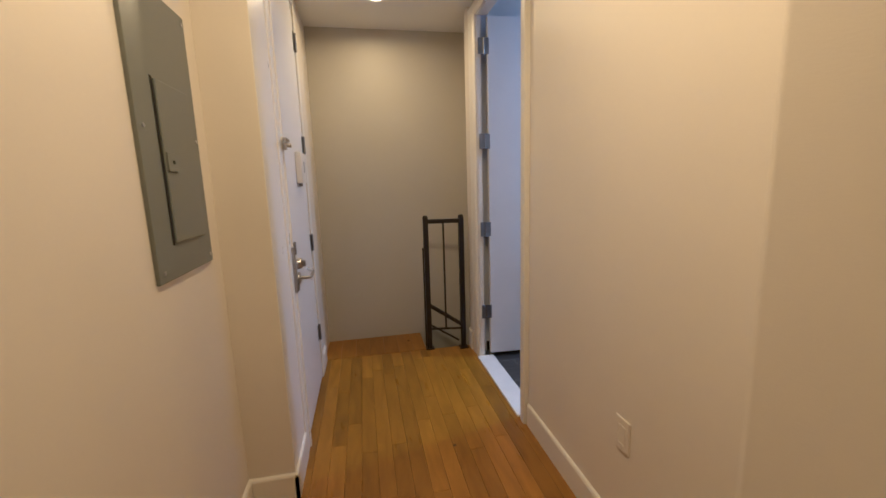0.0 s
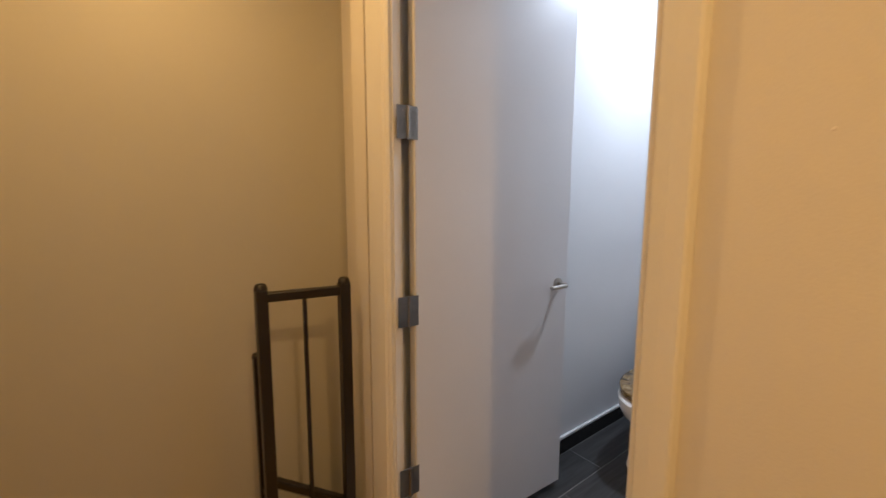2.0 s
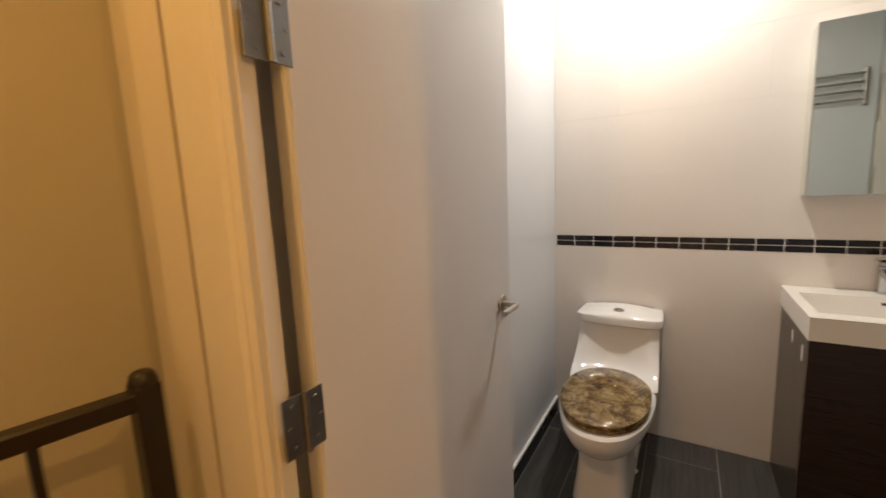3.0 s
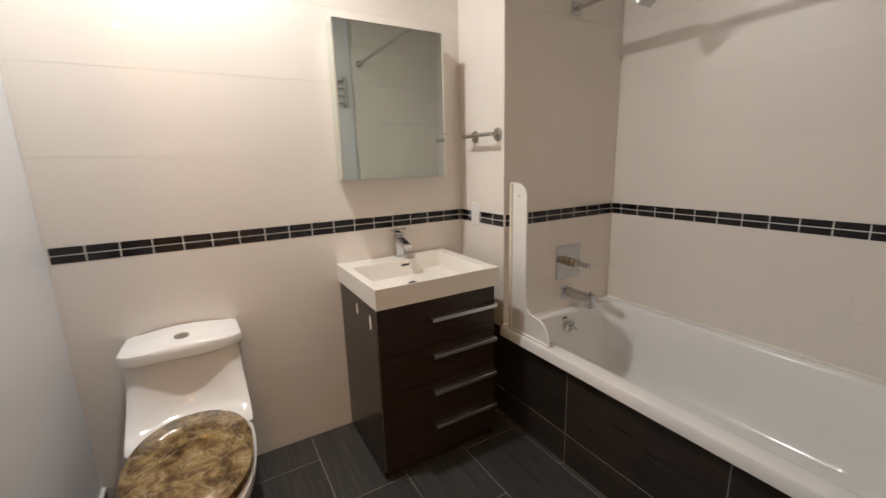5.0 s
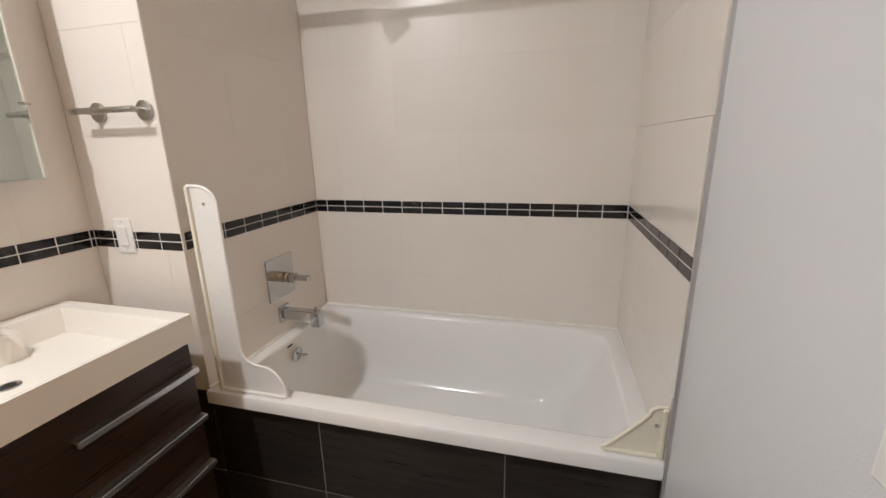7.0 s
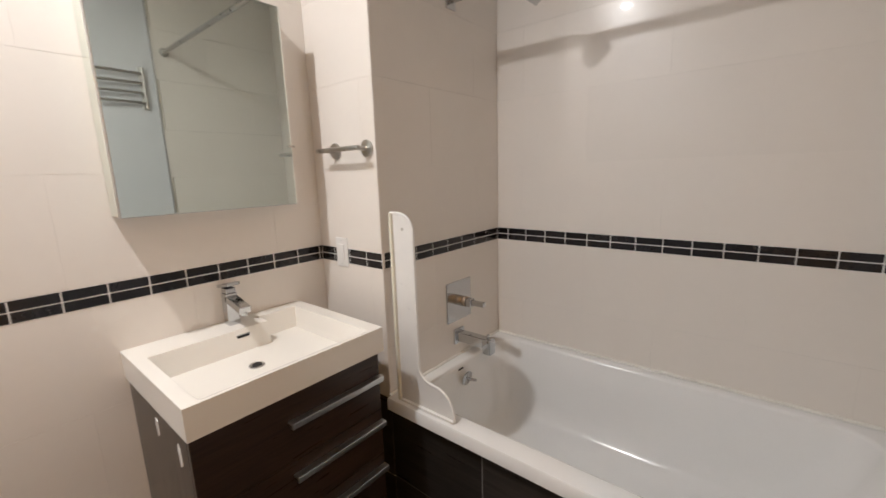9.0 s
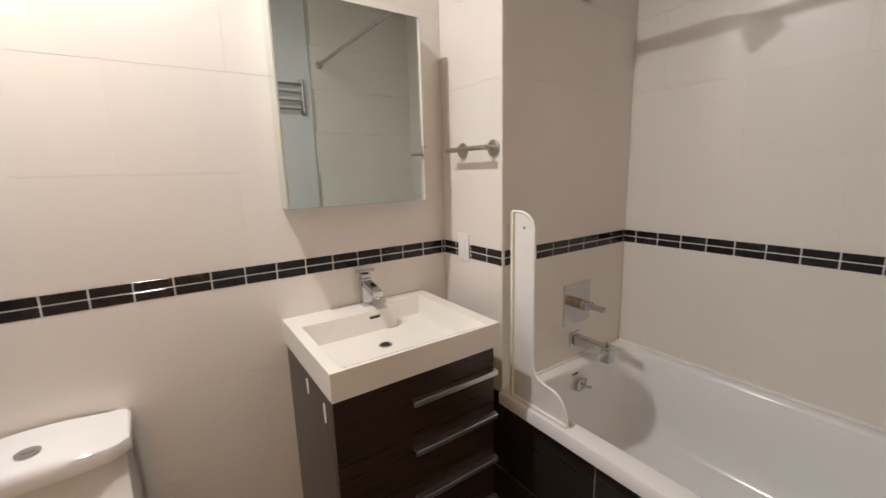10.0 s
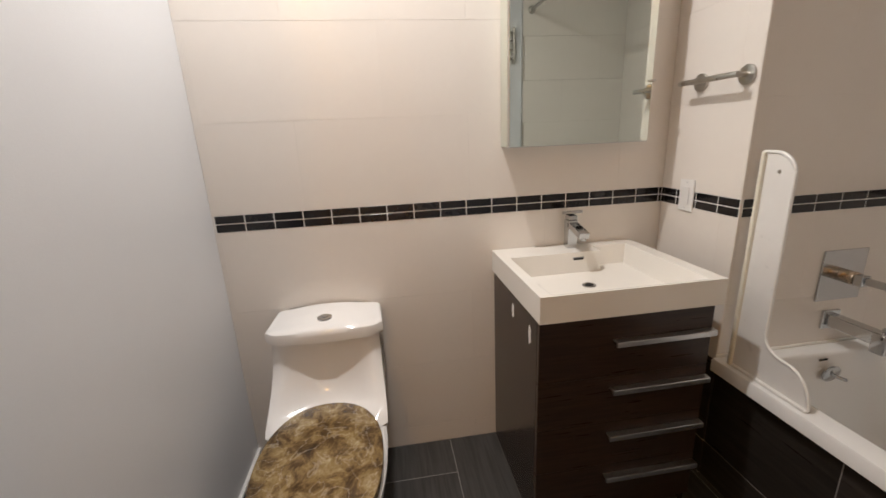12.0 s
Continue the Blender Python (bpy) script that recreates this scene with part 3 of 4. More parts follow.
# ---- wall plates ----
def wall_plate(cx, cy, cz, axis, side, holes, label, category, name="wall_switch"):
    """Decora plate on a wall; axis is the wall's normal."""
    th = empty(name, cx, cy, cz)
    tagged(th, label, category)
    def slab(w, h, d0, d1, dz=0.0, dw=0.0, bev=0.002):
        if axis == "x":
            a, b = sorted((cx + side * d0, cx + side * d1))
            return box(a, cy + dw - w / 2, cz + dz - h / 2, b, cy + dw + w / 2, cz + dz + h / 2, bev)
        a, b = sorted((cy + side * d0, cy + side * d1))
        return box(cx + dw - w / 2, a, cz + dz - h / 2, cx + dw + w / 2, b, cz + dz + h / 2, bev)
    skin = M_HALL if holes == "painted" else M_WPLASTIC
    P("plate", slab(0.072 if holes != "double" else 0.116, 0.118, 0, 0.006), skin, th)
    for dw in ((0.0,) if holes != "double" else (-0.023, 0.023)):
        P("rocker", slab(0.034, 0.067, 0.0062, 0.011 if holes != "painted" else 0.007, dw=dw), skin, th)
        if holes == "outlet":
            for dz in (-0.019, 0.019):
                for o in (-0.006, 0.006):
                    P("slot", slab(0.002, 0.008, 0.0111, 0.0116, dz, o, 0), M_DARK, th)
        for dz in (-0.048, 0.048):
            P("screw", slab(0.005, 0.005, 0.006, 0.0068, dz, dw, 0.001), M_ALU, th)
    return th


wall_plate(HX1, 0.765, 0.465, "x", -1, "painted", "painted-over blank plate low on the beige hall wall", "wall plate", "wall_outlet")
wall_plate(BX0 + 0.004, 1.442, 1.072, "x", 1, "double", "white double rocker switch on the grey bathroom wall", "switch")
wall_plate(0.232, JY, 1.066, "y", 1, "single", "white rocker switch on the tiled wall beside the vanity", "switch")

# ---- bathtub ----
tub = empty("bathtub", -0.745, 0.42, 0)
tagged(tub, "white enamelled alcove bathtub with dark tiled front", "bathtub")
TX0, TX1, TY0, TY1, TZ = -1.488, -0.002, 0.002, 0.828, 0.515
rings = [
    rrect(TX0, TY0, TX1, TY1, 0.008, TZ - 0.048), rrect(TX0, TY0, TX1, TY1, 0.008, TZ - 0.008), rrect(TX0 + 0.004, TY0 + 0.004, TX1 - 0.004, TY1 - 0.004, 0.008, TZ - 0.001),
    rrect(TX0 + 0.010, TY0 + 0.010, TX1 - 0.010, TY1 - 0.010, 0.010, TZ),
    rrect(TX0 + 0.060, TY0 + 0.045, TX1 - 0.055, TY1 - 0.072, 0.10, TZ), rrect(TX0 + 0.067, TY0 + 0.052, TX1 - 0.062, TY1 - 0.079, 0.10, TZ - 0.003),
    rrect(TX0 + 0.072, TY0 + 0.057, TX1 - 0.067, TY1 - 0.084, 0.10, TZ - 0.012), rrect(TX0 + 0.120, TY0 + 0.068, TX1 - 0.080, TY1 - 0.094, 0.11, TZ - 0.14),
    rrect(TX0 + 0.190, TY0 + 0.080, TX1 - 0.098, TY1 - 0.105, 0.12, TZ - 0.28), rrect(TX0 + 0.225, TY0 + 0.095, TX1 - 0.115, TY1 - 0.12, 0.12, TZ - 0.345),
    rrect(TX0 + 0.265, TY0 + 0.125, TX1 - 0.145, TY1 - 0.15, 0.12, TZ - 0.375), rrect(TX0 + 0.33, TY0 + 0.17, TX1 - 0.20, TY1 - 0.20, 0.11, TZ - 0.385)]
P("basin", loft(rings, False, True), M_TUB, tub, smooth=True)
P("apron_backing", box(TX0, 0.775, 0.0, TX1, 0.8008, TZ - 0.049), M_DGROUT, tub)
P("overflow", cyl((-0.088, 0.42, 0.448), (-0.098, 0.42, 0.446), 0.034, n=28, bevel=0.004), M_CHROME, tub, smooth=True)
P("overflow_lever", tube([(-0.096, 0.42, 0.446), (-0.115, 0.415, 0.444), (-0.130, 0.40, 0.440)], 0.006), M_CHROME, tub, smooth=True)
P("label_slot", box(-0.0745, 0.42, 0.490, -0.071, 0.455, 0.497, 0.001), M_DARK, tub)
P("drain", cyl((-0.30, 0.42, TZ - 0.386), (-0.30, 0.42, TZ - 0.381), 0.032, n=24, bevel=0.002), M_CHROME, tub, smooth=True)

# bead of caulk, lumpy along the wall
rnd = random.Random(4)
cpts = [(-0.01 - 1.47 * i / 60, 0.006, TZ + 0.003 + rnd.uniform(-0.002, 0.002)) for i in range(61)]
structure("caulk_back", tube(cpts, 0.007, 8), M_CAULK, "uneven white caulk bead along the bathtub", "caulk", True)
structure("caulk_faucet", tube([(-0.004, 0.01 + 0.80 * i / 30, TZ + 0.003 + rnd.uniform(-0.0015, 0.0015)) for i in range(31)], 0.006, 8), M_CAULK, "white caulk bead at the faucet end of the bathtub", "caulk", True)
structure("caulk_foot", tube([(-1.484, 0.01 + 0.80 * i / 30, TZ + 0.003 + rnd.uniform(-0.0015, 0.0015)) for i in range(31)], 0.006, 8), M_CAULK, "white caulk bead at the foot of the bathtub", "caulk", True)

# tub filler and valve
valve = empty("shower_valve", 0, 0.355, 0.785)
tagged(valve, "square chrome shower valve plate with lever", "faucet")
P("plate", box(-0.008, 0.262, 0.690, 0.0, 0.442, 0.878, 0.002), M_CHROME, valve)
P("hub", cyl((-0.008, 0.355, 0.785), (-0.055, 0.355, 0.785), 0.024, n=28, bevel=0.002), M_BRASS, valve, "bare brass cartridge collar", True)
P("lever", box(-0.085, 0.337, 0.765, -0.055, 0.373, 0.803, 0.004), M_CHROME, valve)
P("lever_arm", box(-0.150, 0.345, 0.776, -0.084, 0.367, 0.798, 0.004), M_CHROME, valve)
spout = empty("tub_spout", 0, 0.36, 0.615)
tagged(spout, "square chrome bathtub spout", "faucet")
P("escutcheon", box(-0.012, 0.325, 0.578, 0.0, 0.395, 0.650, 0.003), M_CHROME, spout)
P("body", box(-0.165, 0.338, 0.592, -0.012, 0.382, 0.636, 0.004), M_CHROME, spout)
P("outlet", box(-0.195, 0.336, 0.565, -0.150, 0.384, 0.637, 0.008, 3), M_CHROME, spout, smooth=True)
P("diverter", cyl((-0.17, 0.36, 0.636), (-0.17, 0.36, 0.655), 0.007, n=16, bevel=0.002), M_CHROME, spout, smooth=True)

shower = empty("shower", 0, 0.36, 2.05)
tagged(shower, "square chrome shower head on a wall arm", "shower head")
P("flange", box(-0.008, 0.33, 2.02, 0.0, 0.39, 2.08, 0.002), M_CHROME, shower)
P("arm", tube([(-0.005, 0.36, 2.05), (-0.28, 0.36, 2.05), (-0.325, 0.36, 2.047), (-0.352, 0.36, 2.036), (-0.370, 0.36, 2.015)], 0.010), M_CHROME, shower, smooth=True)
b2 = box(-0.045, -0.045, -0.020, 0.045, 0.045, 0.020, 0.004)
bmesh.ops.transform(b2, matrix=pose(-0.388, 0.36, 1.992, 0, 35, 0), verts=b2.verts[:])
P("head", b2, M_CHROME, shower)

rod = empty("shower_rod", -0.745, 0.76, 2.18)
tagged(rod, "chrome shower curtain rod without a curtain", "curtain rod")
P("rod", cyl((-1.474, 0.757, 2.185), (-0.012, 0.757, 2.185), 0.0125, n=20), M_NICKEL, rod, smooth=True)
for a, b in ((-1.488, -1.470), (-0.001, -0.018)):
    P("flange", cyl((a, 0.757, 2.185), (b, 0.757, 2.185), 0.034, 0.022, n=28, bevel=0.004), M_NICKEL, rod, smooth=True)


# splash guards at both ends of the tub
def guard_outline(h, wtop, foot, low, sign, x0):
    """Tall strip with a rounded top that sweeps out into a foot along the rim."""
    pts = [(x0, 0.0), (x0, h)]
    for i in range(9):
        a = radians(90 - 90 * i / 8)
        pts.append((x0 + sign * (wtop * 0.35 + wtop * 0.65 * math.cos(a)), h - wtop * 0.6 + wtop * 0.6 * math.sin(a)))
    if low == 0:
        for i in range(1, 15):
            u = i / 14
            pts.append((x0 + sign * (wtop + (foot - wtop) * u), 0.006 + (h - wtop * 0.6 - 0.006) * (1 - u) ** 1.5 + 0.012 * math.sin(math.pi * u)))
        pts.append((x0 + sign * foot, 0.0))
        return pts
    for i in range(1, 13):
        u = i / 12
        pts.append((x0 + sign * (wtop + (foot - wtop) * 0.5 * (1 - math.cos(u * math.pi / 2))), low + 0.06 * (1 - u) ** 2 + 0.05))
    for i in range(9):
        a = radians(90 - 90 * i / 8)
        pts.append((x0 + sign * (wtop + (foot - wtop) * 0.5 + (foot - wtop) * 0.5 * math.cos(a)), (low + 0.05) * math.sin(a)))
    return pts


def splash_guard(x0, sign, h, wtop, foot, low, material, label):
    th = empty("splash_guard", x0, 0.80, TZ)
    tagged(th, label, "splash guard", "splash guards")
    pts = guard_outline(h, wtop, foot, low, sign, x0)
    P("panel", prism([(x, TZ + 0.002 + z) for x, z in pts], "y", 0.797, 0.801), material, th)
    edge_line = [(x, 0.799, TZ + 0.004 + z) for x, z in pts[1:]]
    P("bead", tube(edge_line, 0.0055, 10), material, th, smooth=True)
    P("wall_strip", box(min(x0, x0 + sign * 0.012), 0.788, TZ + 0.001, max(x0, x0 + sign * 0.012), 0.812, TZ + h + 0.004, 0.003), M_YPLASTIC, th, "yellowed mounting strip")
    P("foot_strip", box(min(x0 + sign * 0.014, x0 + sign * foot), 0.789, TZ + 0.001, max(x0 + sign * 0.014, x0 + sign * foot), 0.811, TZ + 0.011, 0.003), material, th)
    P("screw", cyl((x0 + sign * wtop * 0.55, 0.801, TZ + h - 0.05), (x0 + sign * wtop * 0.55, 0.8035, TZ + h - 0.05), 0.005, n=10), M_NICKEL, th)
    return th


splash_guard(-0.052, -1, 0.715, 0.105, 0.265, 0.055, M_WPLASTIC, "white plastic splash guard standing on the bathtub rim")
splash_guard(-1.478, 1, 0.150, 0.042, 0.150, 0, M_YPLASTIC, "yellowed plastic splash guard at the tub's foot")

# ---- vanity ----
van = empty("vanity_cabinet", 0.12, 1.235, 0)
tagged(van, "dark espresso veneer vanity with four drawers", "cabinet")
VY0, VY1, VF = 0.948, 1.522, -0.112
P("side_panel", box(VF + 0.018, VY1 - 0.018, 0.0, VX - 0.001, VY1, 0.786, 0.001), M_ESIDE, van)
P("side_panel", box(VF + 0.018, VY0, 0.0, VX - 0.001, VY0 + 0.018, 0.786, 0.001), M_ESIDE, van)
P("back_panel", box(VX - 0.02, VY0 + 0.019, 0.06, VX - 0.002, VY1 - 0.019, 0.78), M_ESIDE, van)
P("base_panel", box(VF + 0.02, VY0 + 0.019, 0.04, VX - 0.022, VY1 - 0.019, 0.06), M_ESIDE, van)
P("plinth", box(VF + 0.03, VY0 + 0.019, 0.0, VF + 0.046, VY1 - 0.019, 0.04), M_ESPRESSO, van)
P("inner_back", box(VF + 0.024, VY0 + 0.019, 0.062, VF + 0.03, VY1 - 0.019, 0.78), M_DARK, van)
zs = (0.046, 0.232, 0.402, 0.572, 0.784)
for i in range(4):
    dr = P("drawer", box(VF, VY0, zs[i] + 0.0015, VF + 0.0175, VY1, zs[i + 1] - 0.0015, 0.0012), M_ESPRESSO, van)
    zh = (0.187, 0.353, 0.525, 0.692)[i]
    hb = box(VF - 0.026, 0.949, zh - 0.008, VF - 0.016, 1.284, zh + 0.010, 0.002)
    box(VF - 0.020, 0.949, zh + 0.004, VF - 0.001, 1.284, zh + 0.010, bm=hb)
    P("handle", hb, M_ALU, dr, "satin aluminium pull")
# chipped veneer
for x, z, h in ((0.13, 0.70, 0.045), (-0.035, 0.685, 0.055)):
    P("chip", prism([(x - 0.011, z), (x + 0.004, z - 0.012), (x + 0.011, z + h * 0.5), (x + 0.004, z + h), (x - 0.009, z + h * 0.8)], "y", VY1, VY1 + 0.0012), M_WPLASTIC, van, "pale chipped spot")

# basin: rectangular, floor ramps up to the front rim
sink = empty("sink", 0.12, 1.235, 0.787)
tagged(sink, "white rectangular cast sink top with ramped bowl", "sink")
SX0, SX1, SY0, SY1, SZ0, SZ1 = -0.134, VX - 0.001, 0.939, 1.530, 0.788, 0.872


def sink_height(x, y):
    xb = 0.250 if y > 1.135 else 0.318
    inside = min(x - (SX0 + 0.012), xb - x, y - (SY0 + 0.048), (SY1 - 0.036) - y)
    if inside <= 0:
        return SZ1
    ramp = 0.078 * max(0.0, min(1.0, (x - SX0 - 0.012) / 0.155))
    wall = min(1.0, min(xb - x, y - (SY0 + 0.048), (SY1 - 0.036) - y) / 0.012)
    return SZ1 - ramp * (wall * wall * (3 - 2 * wall))


xs = sorted({round(SX0 + (SX1 - SX0) * i / 56, 4) for i in range(57)} | {0.238, 0.242, 0.246, 0.250, 0.306, 0.310, 0.314, 0.318})
ys = sorted({round(SY0 + (SY1 - SY0) * i / 64, 4) for i in range(65)} | {0.987, 0.991, 0.995, 0.999, 1.135, 1.1351, 1.139, 1.143, 1.147, 1.482, 1.486, 1.490, 1.494})
bm = bmesh.new()
grid = [[bm.verts.new((x, y, sink_height(x, y))) for y in ys] for x in xs]
for i in range(len(xs) - 1):
    for j in range(len(ys) - 1):
        bm.faces.new((grid[i][j], grid[i + 1][j], grid[i + 1][j + 1], grid[i][j + 1]))
ext = bmesh.ops.extrude_edge_only(bm, edges=[e for e in bm.edges if len(e.link_faces) == 1])
for v in ext["geom"]:
    if isinstance(v, bmesh.types.BMVert):
        v.co.z = SZ0
bmesh.ops.recalc_face_normals(bm, faces=bm.faces[:])
P("basin", bm, M_BASIN, sink, smooth=True)
P("underside", box(SX0 + 0.002, SY0 + 0.002, SZ0 - 0.0005, SX1 - 0.002, SY1 - 0.002, SZ0 + 0.003), M_BASIN, sink)
P("drain", cyl((0.102, 1.255, SZ1 - 0.079), (0.102, 1.255, SZ1 - 0.074), 0.024, n=28, bevel=0.002), M_CHROME, sink, smooth=True)
P("drain_hole", cyl((0.102, 1.255, SZ1 - 0.075), (0.102, 1.255, SZ1 - 0.0735), 0.015, n=20), M_DARK, sink)
P("overflow", box(0.2455, 1.200, 0.838, 0.2495, 1.250, 0.856, 0.003), M_CHROME, sink)
P("overflow_slot", box(0.2445, 1.205, 0.843, 0.2456, 1.245, 0.851), M_DARK, sink)

tap = empty("sink_faucet", 0.325, 1.222, 0.872)
tagged(tap, "square chrome single-lever sink faucet", "faucet")
P("body", box(0.304, 1.203, 0.872, 0.346, 1.241, 0.985, 0.003), M_CHROME, tap)
b2 = box(-0.110, -0.019, -0.012, 0.0, 0.019, 0.012, 0.003)
bmesh.ops.transform(b2, matrix=pose(0.318, 1.222, 0.968, 0, -13, 0), verts=b2.verts[:])
P("spout", b2, M_CHROME, tap)
P("aerator", cyl((0.222, 1.222, 0.936), (0.222, 1.222, 0.924), 0.011, n=16, bevel=0.001), M_CHROME, tap, smooth=True)
P("cartridge", box(0.306, 1.205, 0.985, 0.344, 1.239, 1.004, 0.003), M_CHROME, tap)
b2 = box(-0.045, -0.021, -0.006, 0.045, 0.021, 0.006, 0.002)
bmesh.ops.transform(b2, matrix=pose(0.322, 1.222, 1.014, 0, 12, 0), verts=b2.verts[:])
P("lever", b2, M_CHROME, tap)

# ---- mirror cabinet ----
cab = empty("mirror_cabinet", 0.33, 1.23, 1.27)
tagged(cab, "mirrored medicine cabinet with slim edge on tiled wall", "mirror cabinet")
P("body", box(0.290, 0.948, 1.272, VX - 0.001, 1.488, 1.942, 0.002), M_BASIN, cab)
P("side_mirror", box(0.2935, 1.4882, 1.274, VX - 0.002, 1.4910, 1.940), M_MIRROR, cab, "mirrored cabinet side")
P("door", box(0.278, 0.960, 1.270, 0.2895, 1.492, 1.944, 0.001), M_ALU, cab)
P("mirror", box(0.2745, 0.963, 1.273, 0.2778, 1.489, 1.941), M_MIRROR, cab, "clear mirror glass")
P("catch", box(0.264, 0.955, 1.475, 0.2744, 0.975, 1.482, 0.002), M_NICKEL, cab)

# ---- short towel bar on the jog ----
tb = empty("towel_bar", 0.12, JY, 1.46)
tagged(tb, "short satin nickel towel bar with round flanges", "towel bar")
for x in (0.040, 0.225):
    P("flange", cyl((x, JY, 1.462), (x, JY + 0.010, 1.462), 0.030, n=32, bevel=0.003), M_NICKEL, tb, smooth=True)
    P("post", cyl((x, JY + 0.008, 1.462), (x, JY + 0.058, 1.462), 0.008, n=16), M_NICKEL, tb, smooth=True)
P("bar", cyl((0.018, JY + 0.058, 1.462), (0.262, JY + 0.058, 1.462), 0.009, n=18, bevel=0.002), M_NICKEL, tb, smooth=True)

# ---- folding towel rack on the entry-side wall ----
rack = empty("towel_rack", BX0 + 0.004, 0.95, 1.95)
tagged(rack, "satin nickel rack with four swing bars on wall", "towel rack")
RX = BX0 + 0.004
P("back_plate", box(RX, 0.885, 1.82, RX + 0.012, 0.915, 2.07, 0.003), M_NICKEL, rack)
P("pivot", cyl((RX + 0.03, 0.90, 1.825), (RX + 0.03, 0.90, 2.065), 0.009, n=16), M_NICKEL, rack, smooth=True)
for i in range(4):
    z = 1.855 + i * 0.058
    P("swing_bar", cyl((RX + 0.03, 0.905, z), (RX + 0.045, 1.20, z), 0.008, n=16, bevel=0.002), M_NICKEL, rack, smooth=True)
    P("bracket", box(RX + 0.010, 0.892, z - 0.006, RX + 0.032, 0.908, z + 0.006, 0.002), M_NICKEL, rack)

# ---- toilet ----
toi = empty("toilet", 0.0, 2.185, 0)
tagged(toi, "white one-piece ceramic toilet with brown marble-look lid", "toilet")
CY = 2.185


def oy(cx, rx, ry, z, p=2.3, s=0.0):
    return oval(cx, CY, rx, ry, z, 56, p, s)


P("bowl", loft([oy(-0.05, 0.12, 0.075, 0.225), oy(-0.055, 0.24, 0.110, 0.240, 2.4, 0.02), oy(-0.065, 0.300, 0.142, 0.268, 2.35, 0.04), oy(-0.078, 0.332, 0.168, 0.305, 2.3, 0.06), oy(-0.088, 0.350, 0.184, 0.345, 2.25, 0.07), oy(-0.092, 0.357, 0.191, 0.380, 2.25, 0.07),
                oy(-0.092, 0.355, 0.192, 0.398, 2.25, 0.07), oy(-0.092, 0.344, 0.183, 0.407, 2.25, 0.07)]), M_CERAMIC, toi, smooth=True)
P("pedestal", loft([oy(-0.045, 0.270, 0.116, 0.0, 6), oy(-0.045, 0.269, 0.115, 0.012, 6), oy(-0.04, 0.257, 0.108, 0.07, 6), oy(-0.035, 0.243, 0.101, 0.15, 5.5), oy(-0.035, 0.240, 0.102, 0.21, 5), oy(-0.04, 0.246, 0.110, 0.255, 4)]), M_CERAMIC, toi, smooth=True)
P("trapway", loft([oy(0.13, 0.115, 0.112, 0.0, 3.0), oy(0.13, 0.118, 0.118, 0.02, 3.0), oy(0.12, 0.125, 0.128, 0.09, 2.6), oy(0.11, 0.128, 0.130, 0.16, 2.4), oy(0.11, 0.120, 0.118, 0.22, 2.4), oy(0.11, 0.11, 0.10, 0.27, 2.4)]), M_CERAMIC, toi, smooth=True)


def tank_ring(xf, hw, z, bow=0.02, crown=0.0, n=16):
    """Tank section: flat back, slightly bowed front."""
    pts = [(VX - 0.006, CY + hw * 0.97, z)]
    for i in range(n + 1):
        u = 1 - 2 * i / n
        pts.append((xf + bow * u * u + 0.035 * abs(u) ** 8, CY + hw * u, z + crown * (1 - u * u)))
    pts.append((VX - 0.006, CY - hw * 0.97, z))
    return pts


P("tank", loft([tank_ring(0.12, 0.100, 0.225, 0.0), tank_ring(0.09, 0.128, 0.262, 0.0), tank_ring(0.05, 0.158, 0.302, 0.0), tank_ring(0.015, 0.180, 0.345, 0.01), tank_ring(-0.005, 0.192, 0.385, 0.01), tank_ring(0.0, 0.195, 0.410, -0.01), tank_ring(0.055, 0.196, 0.426, -0.05), tank_ring(0.118, 0.196, 0.442, -0.085),
                tank_ring(0.156, 0.194, 0.470, -0.085), tank_ring(0.176, 0.191, 0.510, -0.062), tank_ring(0.186, 0.188, 0.56, -0.035), tank_ring(0.190, 0.187, 0.61, -0.018), tank_ring(0.190, 0.187, 0.650, -0.010)]), M_CERAMIC, toi, smooth=True)
LIDZ = -0.024
P("tank_lid", loft([tank_ring(0.168, 0.196, 0.6765 + LIDZ, 0.014), tank_ring(0.160, 0.202, 0.681 + LIDZ, 0.016), tank_ring(0.159, 0.203, 0.705 + LIDZ, 0.016, 0.004), tank_ring(0.162, 0.201, 0.715 + LIDZ, 0.016, 0.008), tank_ring(0.172, 0.196, 0.719 + LIDZ, 0.016, 0.013)]
               + [tank_ring(0.172 + 0.19 * k / 10, 0.196 - 0.001 * k, 0.7205 + LIDZ, 0.016 * (1 - k / 10), 0.014 + 0.009 * min(1, k / 5)) for k in range(1, 11)], True, True), M_CERAMIC, toi, smooth=True)
P("flush_button", cyl((0.235, CY, 0.734 + LIDZ), (0.235, CY, 0.7445 + LIDZ), 0.026, n=32, bevel=0.002), M_CHROME, toi, smooth=True)
P("button_half", cyl((0.242, CY, 0.7445 + LIDZ), (0.242, CY, 0.7465 + LIDZ), 0.014, n=24, bevel=0.001), M_CHROME, toi, smooth=True)
P("seat_ring", loft([oy(-0.150, 0.262, 0.172, 0.4085, 2.2, 0.05), oy(-0.150, 0.270, 0.180, 0.412, 2.2, 0.05), oy(-0.150, 0.270, 0.180, 0.424, 2.2, 0.05), oy(-0.150, 0.262, 0.172, 0.428, 2.2, 0.05)]), M_LID, toi, smooth=True)
